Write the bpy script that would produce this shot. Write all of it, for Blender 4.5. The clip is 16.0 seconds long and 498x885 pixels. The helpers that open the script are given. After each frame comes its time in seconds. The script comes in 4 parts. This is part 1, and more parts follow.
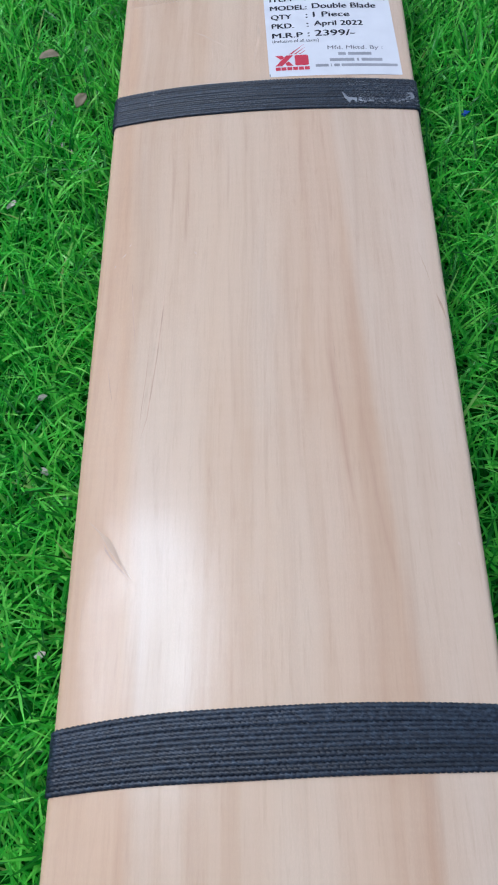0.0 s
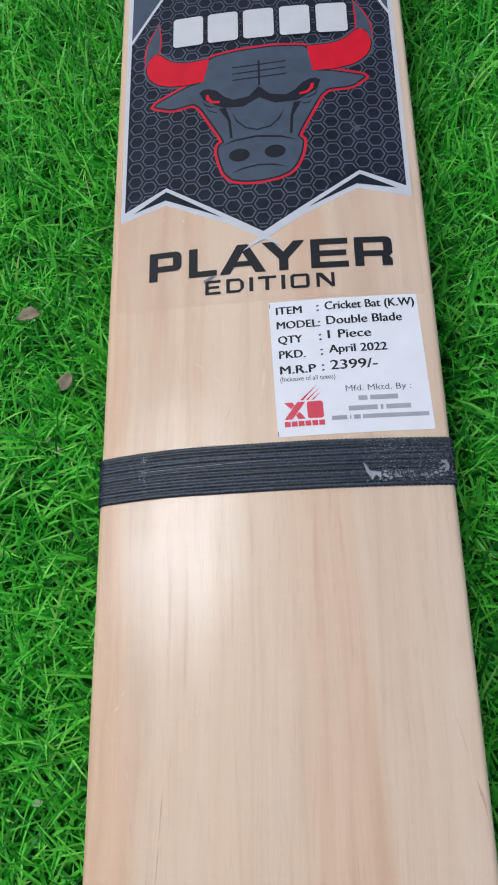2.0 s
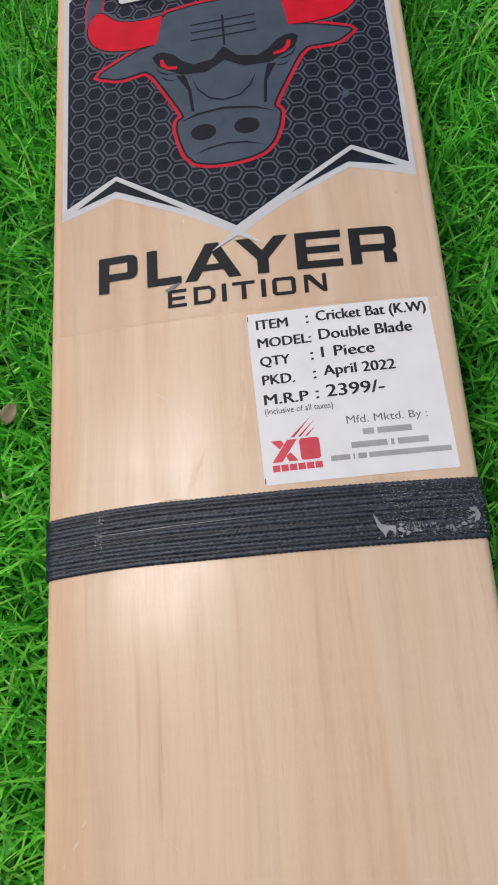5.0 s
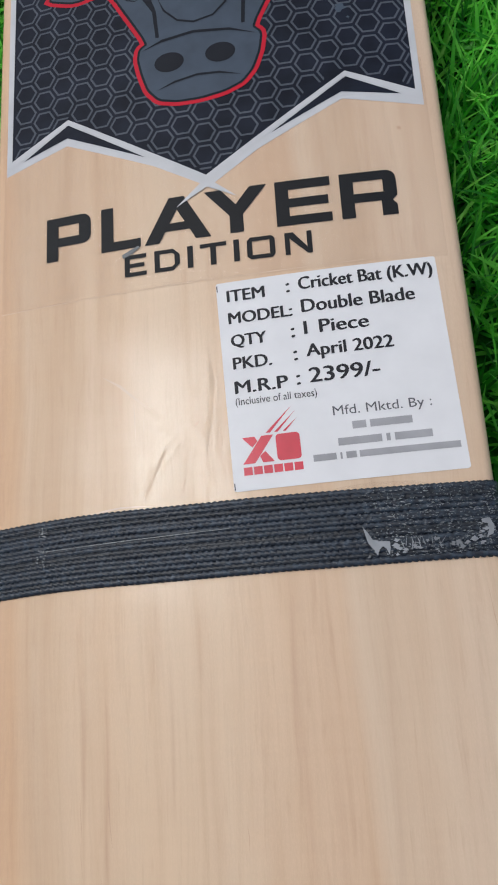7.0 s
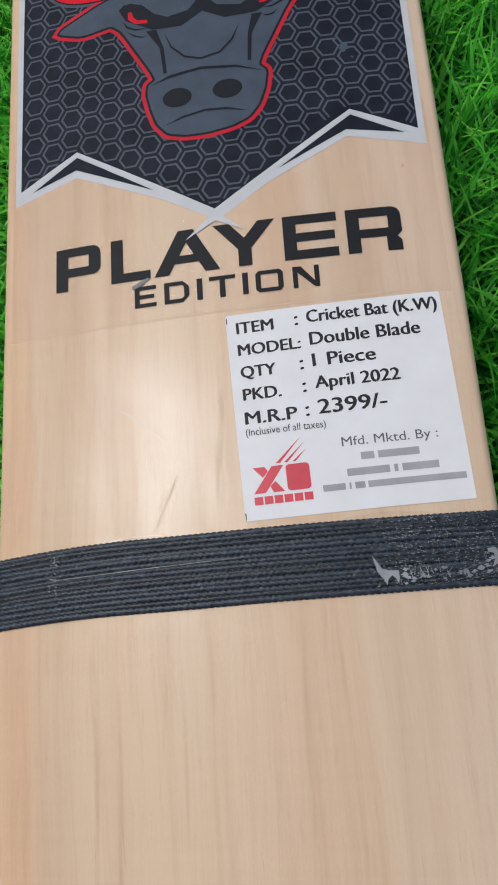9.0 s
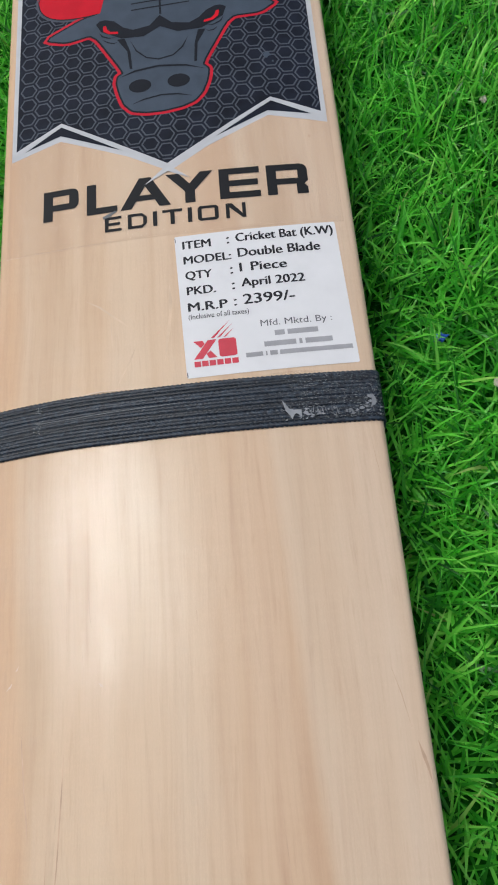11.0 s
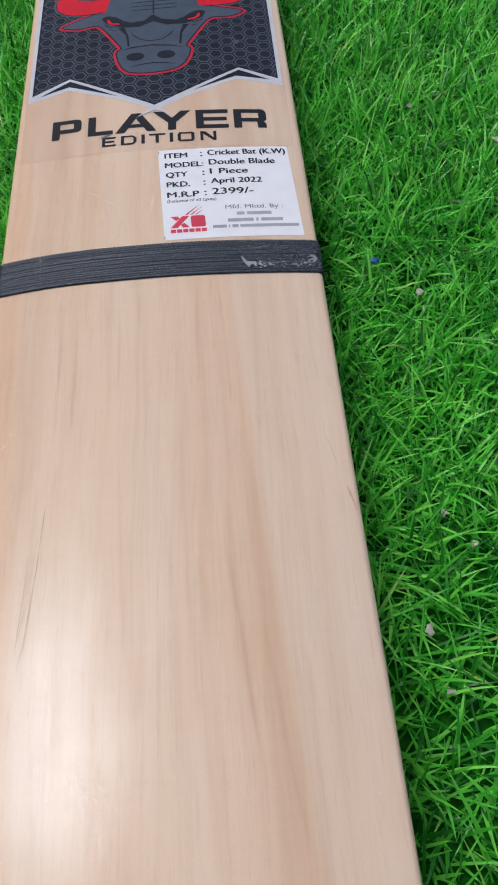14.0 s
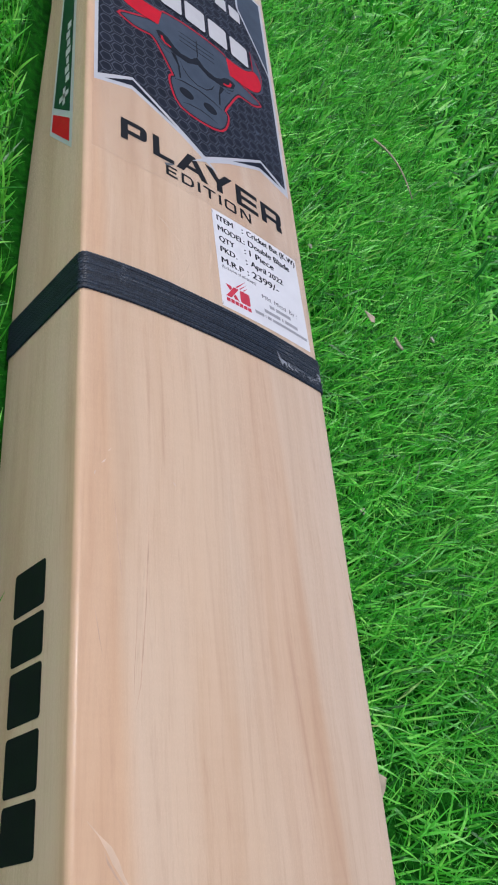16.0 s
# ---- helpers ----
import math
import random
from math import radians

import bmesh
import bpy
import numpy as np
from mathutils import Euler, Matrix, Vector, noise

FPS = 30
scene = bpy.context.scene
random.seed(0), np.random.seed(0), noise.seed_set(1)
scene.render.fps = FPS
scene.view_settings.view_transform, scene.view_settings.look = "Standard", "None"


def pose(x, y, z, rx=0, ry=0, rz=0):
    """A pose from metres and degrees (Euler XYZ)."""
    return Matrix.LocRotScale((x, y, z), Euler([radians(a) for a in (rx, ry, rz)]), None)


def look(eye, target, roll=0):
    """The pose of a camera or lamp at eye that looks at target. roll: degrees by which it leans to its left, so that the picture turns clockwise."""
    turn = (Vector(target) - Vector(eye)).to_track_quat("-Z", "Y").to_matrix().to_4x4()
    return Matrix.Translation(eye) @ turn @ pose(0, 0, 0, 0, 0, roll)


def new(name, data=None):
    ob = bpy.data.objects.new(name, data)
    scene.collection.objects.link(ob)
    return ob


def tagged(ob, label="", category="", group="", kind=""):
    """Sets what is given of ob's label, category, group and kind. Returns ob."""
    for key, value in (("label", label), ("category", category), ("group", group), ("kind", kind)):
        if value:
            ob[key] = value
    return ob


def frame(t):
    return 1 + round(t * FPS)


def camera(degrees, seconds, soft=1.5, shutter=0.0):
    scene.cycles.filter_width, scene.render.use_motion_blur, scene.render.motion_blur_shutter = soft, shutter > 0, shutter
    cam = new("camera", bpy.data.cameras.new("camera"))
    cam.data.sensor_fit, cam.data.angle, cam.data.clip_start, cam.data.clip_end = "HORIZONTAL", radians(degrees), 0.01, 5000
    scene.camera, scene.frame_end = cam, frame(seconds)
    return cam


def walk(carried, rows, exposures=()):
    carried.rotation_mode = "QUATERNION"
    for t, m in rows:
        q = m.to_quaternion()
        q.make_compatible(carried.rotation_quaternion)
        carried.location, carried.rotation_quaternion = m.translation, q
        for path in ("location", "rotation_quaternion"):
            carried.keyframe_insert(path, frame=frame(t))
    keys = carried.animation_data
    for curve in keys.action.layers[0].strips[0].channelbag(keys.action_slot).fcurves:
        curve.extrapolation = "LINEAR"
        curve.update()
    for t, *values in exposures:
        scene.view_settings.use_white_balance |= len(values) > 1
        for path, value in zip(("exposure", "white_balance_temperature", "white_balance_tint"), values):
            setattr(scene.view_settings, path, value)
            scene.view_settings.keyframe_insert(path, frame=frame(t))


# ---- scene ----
EXPO = [(0.0, -0.23, 5230, 6.0), (1.0, -0.25, 5350, 4.8), (2.5, -0.19, 5880, 5.0), (3.2, -0.20, 6130, 6.3), (4.2, -0.21, 6540, 8.8), (6.3, -0.36, 6140, 4.8), (8.2, -0.34, 6170, 4.3), (10.5, -0.29, 6220, 4.1), (11.2, -0.26, 6190, 3.8), (12.5, -0.25, 6090, 7.4), (14.0, -0.26, 5890, 8.6), (15.0, -0.28, 5840, 9.4), (16.0, -0.19, 5850, 10.4)]
cam = camera(33.27, 16.0, soft=2.0)
PATH = [
    (0.0, pose(0.0047, -0.2527, 0.2557, 28.25, 3.35, -0.37)),
    (0.5, pose(0.0023, -0.2142, 0.2758, 25.60, 2.31, -1.16)),
    (1.0, pose(-0.0071, -0.1693, 0.2926, 23.07, 1.36, -1.30)),
    (1.5, pose(-0.0022, -0.1243, 0.2948, 21.17, 2.85, -0.80)),
    (2.0, pose(0.0168, -0.0891, 0.2907, 21.11, 6.15, -1.08)),
    (2.5, pose(0.0199, -0.0715, 0.2886, 19.96, 6.98, -1.51)),
    (3.0, pose(0.0226, -0.0619, 0.2865, 19.92, 7.12, -2.00)),
    (3.5, pose(0.0217, -0.0594, 0.2823, 19.44, 6.87, -2.21)),
    (4.0, pose(-0.0145, -0.0633, 0.2808, 20.69, -1.14, -3.64)),
    (4.2, pose(-0.0100, -0.0656, 0.2778, 20.90, -0.15, -4.00)),
    (6.3, pose(0.0386, -0.0254, 0.2116, 14.86, 13.18, -3.29)),
    (6.5, pose(0.0335, -0.0249, 0.2143, 14.71, 11.69, -3.38)),
    (7.0, pose(0.0316, -0.0335, 0.2183, 15.58, 9.93, -3.37)),
    (7.5, pose(0.0325, -0.0329, 0.2207, 15.70, 9.63, -3.71)),
    (8.0, pose(0.0318, -0.0306, 0.2200, 15.49, 9.91, -3.64)),
    (8.2, pose(0.0312, -0.0301, 0.2210, 15.78, 9.73, -3.76)),
    (10.3, pose(0.0166, -0.0388, 0.2312, 17.15, 5.35, -3.67)),
    (10.5, pose(0.0196, -0.0494, 0.2354, 17.82, 5.01, -4.12)),
    (11.0, pose(0.0279, -0.1007, 0.2577, 22.18, 4.71, -4.36)),
    (11.5, pose(0.0079, -0.1388, 0.2644, 24.72, 0.37, -3.83)),
    (12.0, pose(-0.0046, -0.1605, 0.2685, 27.00, -2.63, -4.10)),
    (12.5, pose(-0.0043, -0.1881, 0.2779, 28.67, -3.07, -5.16)),
    (13.0, pose(-0.0356, -0.2151, 0.2663, 32.49, -12.05, -6.21)),
    (13.5, pose(-0.0420, -0.2144, 0.2541, 34.10, -12.44, -6.13)),
    (14.0, pose(0.0204, -0.2089, 0.2520, 33.16, 1.40, -4.06)),
    (14.5, pose(0.0136, -0.2043, 0.2591, 32.29, -0.07, -4.21)),
    (15.0, pose(-0.0196, -0.2010, 0.2560, 32.94, -6.34, -4.66)),
    (15.5, pose(-0.0616, -0.1972, 0.2582, 33.07, -17.05, -5.12)),
    (15.7, pose(-0.0805, -0.1960, 0.2518, 33.67, -22.25, -4.84)),
    (15.8, pose(-0.1038, -0.1951, 0.2455, 34.00, -27.98, -5.51)),
    (15.9, pose(-0.1408, -0.1912, 0.2330, 33.98, -37.63, -5.80)),
    (16.0, pose(-0.1571, -0.1893, 0.2229, 34.68, -41.47, -6.36)),
]
walk(cam, PATH, EXPO)

# ---- light ----
SUN = Vector((-0.31, 0.26, 0.915)).normalized()
world = bpy.data.worlds.new("sky")
scene.world = world
world.use_nodes = True
wn, wl = world.node_tree.nodes, world.node_tree.links
wn.clear()
sky = wn.new("ShaderNodeTexSky")
sky.sky_type = "NISHITA"
sky.sun_disc = False
sky.sun_elevation = math.asin(SUN.z)
sky.sun_rotation = math.atan2(SUN.x, SUN.y)
sky.air_density, sky.dust_density, sky.ozone_density = 0.5, 5.0, 0.5
bg = wn.new("ShaderNodeBackground")
bg.inputs["Strength"].default_value = 0.19
wout = wn.new("ShaderNodeOutputWorld")
wl.new(sky.outputs[0], bg.inputs["Color"])
wl.new(bg.outputs[0], wout.inputs["Surface"])
lamp = bpy.data.lights.new("sun", "SUN")
lamp.energy, lamp.angle, lamp.color = 1.0, radians(17), (0.975, 0.99, 1.0)
sun = new("sun", lamp)
sun.matrix_world = look(SUN * 3, (0, 0, 0))

# ---- materials ----


def material(name, colour=(0.5, 0.5, 0.5), rough=0.5, metal=0.0, coat=0.0, coat_rough=0.1, spec=0.5):
    m = bpy.data.materials.new(name)
    m.use_nodes = True
    b = m.node_tree.nodes["Principled BSDF"]
    b.inputs["Base Color"].default_value = (*colour, 1)
    b.inputs["Roughness"].default_value = rough
    b.inputs["Metallic"].default_value = metal
    b.inputs["Coat Weight"].default_value = coat
    b.inputs["Coat Roughness"].default_value = coat_rough
    b.inputs["Specular IOR Level"].default_value = spec
    return m, b, m.node_tree


def node(tree, kind, **values):
    n = tree.nodes.new(kind)
    for key, value in values.items():
        n.inputs[key.replace("_", " ")].default_value = value
    return n


def coords(tree, scale=(1, 1, 1), turn=(0, 0, 0)):
    tc = tree.nodes.new("ShaderNodeTexCoord")
    mp = node(tree, "ShaderNodeMapping", Scale=scale, Rotation=turn)
    tree.links.new(tc.outputs["Object"], mp.inputs["Vector"])
    return mp.outputs["Vector"]


def ramp(tree, fac, stops):
    r = tree.nodes.new("ShaderNodeValToRGB")
    e = r.color_ramp.elements
    e[0].position, e[0].color = stops[0][0], (*stops[0][1], 1)
    e[1].position, e[1].color = stops[-1][0], (*stops[-1][1], 1)
    for p, c in stops[1:-1]:
        e.new(p).color = (*c, 1)
    tree.links.new(fac, r.inputs["Fac"])
    return r.outputs["Color"]


def blend(tree, fac, a, b, how="MIX"):
    m = tree.nodes.new("ShaderNodeMix")
    m.data_type, m.blend_type = "RGBA", how
    for value, slot in ((fac, m.inputs[0]), (a, m.inputs[6]), (b, m.inputs[7])):
        if isinstance(value, (int, float)):
            slot.default_value = value
        elif isinstance(value, tuple):
            slot.default_value = (*value, 1)
        else:
            tree.links.new(value, slot)
    return m.outputs[2]


def maths(tree, how, a, b):
    m = tree.nodes.new("ShaderNodeMath")
    m.operation = how
    for value, slot in ((a, m.inputs[0]), (b, m.inputs[1])):
        if isinstance(value, (int, float)):
            slot.default_value = value
        else:
            tree.links.new(value, slot)
    return m.outputs[0]


def bumped(tree, b, height, strength, distance, slots=("Normal",)):
    n = node(tree, "ShaderNodeBump", Strength=strength, Distance=distance)
    tree.links.new(height, n.inputs["Height"])
    for s in slots:
        tree.links.new(n.outputs["Normal"], b.inputs[s])


# late-wood lines: x and y of the lower end, slope, upper y, half width, depth of tone
GRAIN_LINES = [
    (0.0218, -0.079, -0.168, -0.11, 0.0011, 0.41),
    (0.0312, -0.119, -0.189, -0.126, 0.0013, 0.28),
    (-0.026, 0.0, -0.075, -0.026, 0.0009, 0.33),
    (-0.031, 0.0, -0.075, -0.026, 0.0007, 0.22),
    (0.0262, 0.043, -0.106, -0.002, 0.0012, 0.18),
    (0.0085, -0.027, -0.167, -0.054, 0.0014, 0.19),
    (-0.0095, -0.045, -0.145, -0.079, 0.0012, 0.17),
    (0.018, 0.0, -0.166, -0.009, 0.0016, 0.19),
    (0.053, 0.0, -0.158, -0.086, 0.001, 0.19),
    (-0.0307, -0.04, -0.059, -0.022, 0.0007, 0.28),
    (-0.013, 0.0, -0.06, -0.023, 0.0008, 0.25),
    (0.0107, 0.042, -0.052, -0.016, 0.0008, 0.25),
    (-0.007, 0.0, -0.035, -0.016, 0.001, 0.19),
    (0.0132, -0.013, -0.122, -0.006, 0.0014, 0.17),
]


def wood_material():
    m, b, t = material("varnished_willow", rough=0.5, coat=0.2, coat_rough=0.085, spec=0.22)
    L = t.links.new
    # broad tone: orange heartwood edge, pink middle, pale sapwood
    tc = t.nodes.new("ShaderNodeTexCoord")
    sep = t.nodes.new("ShaderNodeSeparateXYZ")
    L(tc.outputs["Object"], sep.inputs[0])
    wob = node(t, "ShaderNodeTexNoise", Scale=1.0, Detail=3.0, Roughness=0.55)
    L(coords(t, (22, 3.0, 22)), wob.inputs["Vector"])
    skew = maths(t, "MULTIPLY", sep.outputs["Y"], 0.045)
    across = maths(t, "ADD", maths(t, "ADD", sep.outputs["X"], skew), maths(t, "MULTIPLY", maths(t, "SUBTRACT", wob.outputs["Fac"], 0.5), 0.010))
    unit = maths(t, "ADD", maths(t, "MULTIPLY", across, 1 / 0.108), 0.5)
    side = ramp(t, sep.outputs["Z"], [(0.0455, (1, 1, 1)), (0.0485, (0, 0, 0))])
    tone = ramp(t, unit, [(0.0, (0.583, 0.405, 0.259)), (0.060, (0.583, 0.405, 0.259)), (0.105, (0.592, 0.458, 0.324)), (0.30, (0.582, 0.436, 0.299)),
                          (0.42, (0.592, 0.459, 0.326)), (0.60, (0.581, 0.432, 0.300)), (0.70, (0.568, 0.416, 0.286)), (0.73, (0.597, 0.477, 0.355)), (1.0, (0.604, 0.478, 0.358))])
    tone = blend(t, side, tone, (0.60, 0.45, 0.328))
    lean = (0, 0, radians(-1.4))
    # the grain wanders a little on its way down the blade
    drift = node(t, "ShaderNodeTexNoise", Scale=1.0, Detail=2.0, Roughness=0.5)
    L(coords(t, (26, 11, 26)), drift.inputs["Vector"])
    bent = t.nodes.new("ShaderNodeCombineXYZ")
    L(maths(t, "ADD", sep.outputs["X"], maths(t, "MULTIPLY", maths(t, "SUBTRACT", drift.outputs["Fac"], 0.5), 0.007)), bent.inputs[0])
    L(sep.outputs["Y"], bent.inputs[1])
    L(sep.outputs["Z"], bent.inputs[2])

    def grain(scale):
        mp = node(t, "ShaderNodeMapping", Scale=scale, Rotation=lean)
        L(bent.outputs[0], mp.inputs["Vector"])
        return mp.outputs["Vector"]

    # soft growth bands that run with the blade, wide ones and narrow ones
    wide = node(t, "ShaderNodeTexNoise", Scale=1.0, Detail=2.0, Roughness=0.5)
    L(grain((62, 3.4, 62)), wide.inputs["Vector"])
    c = blend(t, 0.9, tone, ramp(t, wide.outputs["Fac"], [(0.32, (0.87, 0.81, 0.75)), (0.47, (0.975, 0.95, 0.925)), (0.62, (1.0, 1.0, 1.0))]), "MULTIPLY")
    narrow = node(t, "ShaderNodeTexNoise", Scale=1.0, Detail=3.0, Roughness=0.55)
    L(grain((190, 6.0, 190)), narrow.inputs["Vector"])
    c = blend(t, 0.36, c, ramp(t, narrow.outputs["Fac"], [(0.32, (0.82, 0.735, 0.67)), (0.48, (0.98, 0.965, 0.95)), (0.66, (1.0, 1.0, 1.0))]), "MULTIPLY")
    # late-wood streaks that come and go
    late = node(t, "ShaderNodeTexNoise", Scale=1.0, Detail=3.0, Roughness=0.6)
    L(grain((330, 13.0, 330)), late.inputs["Vector"])
    c = blend(t, ramp(t, late.outputs["Fac"], [(0.60, (0, 0, 0)), (0.76, (0.20, 0.20, 0.20))]), c, (0.40, 0.25, 0.165))
    bend = node(t, "ShaderNodeTexNoise", Scale=1.0, Detail=2.0, Roughness=0.5)
    L(coords(t, (30, 16, 30)), bend.inputs["Vector"])
    wander = maths(t, "MULTIPLY", maths(t, "SUBTRACT", bend.outputs["Fac"], 0.5), 0.0045)
    bent_x = maths(t, "ADD", sep.outputs["X"], wander)
    for x0, slope, y0, y1, half, deep in GRAIN_LINES:
        off = maths(t, "ABSOLUTE", maths(t, "SUBTRACT", maths(t, "SUBTRACT", bent_x, x0), maths(t, "MULTIPLY", maths(t, "SUBTRACT", sep.outputs["Y"], y0), slope)), 0.0)
        across_line = ramp(t, maths(t, "MULTIPLY", off, 1 / half), [(0.0, (1, 1, 1)), (0.35, (0.55, 0.55, 0.55)), (1.0, (0, 0, 0))])
        run = maths(t, "MULTIPLY", maths(t, "SUBTRACT", sep.outputs["Y"], y0), 1 / (y1 - y0))
        along = ramp(t, run, [(0.0, (0, 0, 0)), (0.25, (1, 1, 1)), (0.7, (0.8, 0.8, 0.8)), (1.0, (0, 0, 0))])
        c = blend(t, maths(t, "MULTIPLY", maths(t, "MULTIPLY", across_line, along), deep), c, (0.36, 0.215, 0.14))
    # faint yearly rings, fibres and pores
    saw = maths(t, "FRACT", maths(t, "MULTIPLY", maths(t, "ADD", across, maths(t, "MULTIPLY", wob.outputs["Fac"], 0.012)), 96.0), 0.0)
    line = ramp(t, saw, [(0.0, (0, 0, 0)), (0.45, (0.0, 0.0, 0.0)), (0.84, (1, 1, 1)), (1.0, (0, 0, 0))])
    broken = node(t, "ShaderNodeTexNoise", Scale=1.0, Detail=3.0, Roughness=0.6)
    L(coords(t, (90, 7, 90)), broken.inputs["Vector"])
    linefac = maths(t, "MULTIPLY", maths(t, "MULTIPLY", line, ramp(t, broken.outputs["Fac"], [(0.40, (0, 0, 0)), (0.64, (1, 1, 1))])), 0.10)
    c = blend(t, linefac, c, (0.38, 0.235, 0.15))
    fine = node(t, "ShaderNodeTexNoise", Scale=1.0, Detail=4.0, Roughness=0.65)
    L(grain((1100, 32, 1100)), fine.inputs["Vector"])
    c = blend(t, 0.11, c, ramp(t, fine.outputs["Fac"], [(0.30, (0.55, 0.50, 0.46)), (0.52, (0.97, 0.97, 0.97)), (0.75, (1.0, 1.0, 1.0))]), "MULTIPLY")
    fleck = node(t, "ShaderNodeTexNoise", Scale=1.0, Detail=3.0, Roughness=0.6)
    L(coords(t, (900, 75, 900)), fleck.inputs["Vector"])
    c = blend(t, ramp(t, fleck.outputs["Fac"], [(0.56, (0, 0, 0)), (0.72, (0.20, 0.20, 0.20))]), c, (0.40, 0.26, 0.165))
    band = node(t, "ShaderNodeTexNoise", Scale=1.0, Detail=3.0, Roughness=0.6)
    L(coords(t, (260, 4.5, 260)), band.inputs["Vector"])
    blotch = node(t, "ShaderNodeTexNoise", Scale=1.0, Detail=4.0, Roughness=0.6)
    L(coords(t, (40, 13, 40)), blotch.inputs["Vector"])
    c = blend(t, 0.75, c, ramp(t, blotch.outputs["Fac"], [(0.30, (0.94, 0.885, 0.83)), (0.5, (1.0, 0.985, 0.965)), (0.68, (1.0, 1.0, 1.0))]), "MULTIPLY")
    # faint figure across the grain
    figure = node(t, "ShaderNodeTexNoise", Scale=1.0, Detail=2.0, Roughness=0.5)
    L(coords(t, (60, 420, 60)), figure.inputs["Vector"])
    c = blend(t, 0.06, c, ramp(t, figure.outputs["Fac"], [(0.35, (0.82, 0.78, 0.74)), (0.6, (1, 1, 1))]), "MULTIPLY")
    L(c, b.inputs["Base Color"])
    # varnish: long brush ripples and pores
    ripple = node(t, "ShaderNodeTexNoise", Scale=1.0, Detail=4.0, Roughness=0.6)
    L(coords(t, (900, 120, 900)), ripple.inputs["Vector"])
    bumped(t, b, ripple.outputs["Fac"], 0.08, 0.0004)
    pores = node(t, "ShaderNodeTexNoise", Scale=1.0, Detail=5.0, Roughness=0.7)
    L(coords(t, (2800, 1000, 2800)), pores.inputs["Vector"])
    worn = node(t, "ShaderNodeTexNoise", Scale=1.0, Detail=3.0, Roughness=0.6)
    L(coords(t, (62, 20, 62)), worn.inputs["Vector"])
    bumped(t, b, maths(t, "ADD", maths(t, "MULTIPLY", ripple.outputs["Fac"], 0.22), pores.outputs["Fac"]), 0.3, 0.00006, ("Coat Normal",))
    streak = node(t, "ShaderNodeTexNoise", Scale=1.0, Detail=3.0, Roughness=0.65)
    L(coords(t, (2400, 420, 2400)), streak.inputs["Vector"])
    sheen = ramp(t, worn.outputs["Fac"], [(0.36, (0.30, 0.30, 0.30)), (0.60, (0.67, 0.67, 0.67))])
    broken_sheen = ramp(t, streak.outputs["Fac"], [(0.34, (0.15, 0.15, 0.15)), (0.42, (0.85, 0.85, 0.85)), (0.50, (1, 1, 1))])
    pits = node(t, "ShaderNodeTexNoise", Scale=1.0, Detail=2.0, Roughness=0.6)
    L(coords(t, (3600, 1150, 3600)), pits.inputs["Vector"])
    pitted = ramp(t, pits.outputs["Fac"], [(0.443, (0.0, 0.0, 0.0)), (0.475, (1, 1, 1))])
    L(blend(t, 0.95, blend(t, 1.0, sheen, broken_sheen, "MULTIPLY"), pitted, "MULTIPLY"), b.inputs["Coat Weight"])
    gl = ramp(t, band.outputs["Fac"], [(0.3, (0.44, 0.44, 0.44)), (0.7, (0.58, 0.58, 0.58))])
    L(gl, b.inputs["Roughness"])
    return m


def twine_material():
    m, b, t = material("black_waxed_twine", rough=0.40, spec=0.36)
    n = node(t, "ShaderNodeTexNoise", Scale=900.0, Detail=3.0)
    t.links.new(coords(t), n.inputs["Vector"])
    big = node(t, "ShaderNodeTexNoise", Scale=120.0, Detail=2.0)
    t.links.new(coords(t), big.inputs["Vector"])
    c = ramp(t, n.outputs["Fac"], [(0.35, (0.010, 0.014, 0.021)), (0.50, (0.020, 0.028, 0.041)), (0.70, (0.042, 0.058, 0.080))])
    c = blend(t, ramp(t, big.outputs["Fac"], [(0.5, (0, 0, 0)), (0.75, (0.4, 0.4, 0.4))]), c, (0.030, 0.038, 0.048))
    info = t.nodes.new("ShaderNodeObjectInfo")
    c = blend(t, 1.0, c, ramp(t, info.outputs["Random"], [(0.0, (0.45, 0.45, 0.45)), (0.5, (0.9, 0.9, 0.9)), (1.0, (1.0, 1.0, 1.0))]), "MULTIPLY")
    t.links.new(c, b.inputs["Base Color"])
    bumped(t, b, n.outputs["Fac"], 0.5, 0.0003)
    return m


def print_material(name, colour, rough=0.4, coat=0.04, vary=0.12, spec=0.16):
    m, b, t = material(name, colour, rough, coat=coat, coat_rough=0.2, spec=spec)
    n = node(t, "ShaderNodeTexNoise", Scale=160.0, Detail=4.0)
    t.links.new(coords(t), n.inputs["Vector"])
    low, high = tuple(v * (1 - vary) for v in colour), tuple(min(1, v * (1 + vary)) for v in colour)
    t.links.new(ramp(t, n.outputs["Fac"], [(0.3, low), (0.7, high)]), b.inputs["Base Color"])
    fine = node(t, "ShaderNodeTexNoise", Scale=1500.0, Detail=2.0)
    t.links.new(coords(t), fine.inputs["Vector"])
    bumped(t, b, fine.outputs["Fac"], 0.06, 0.0003)
    return m


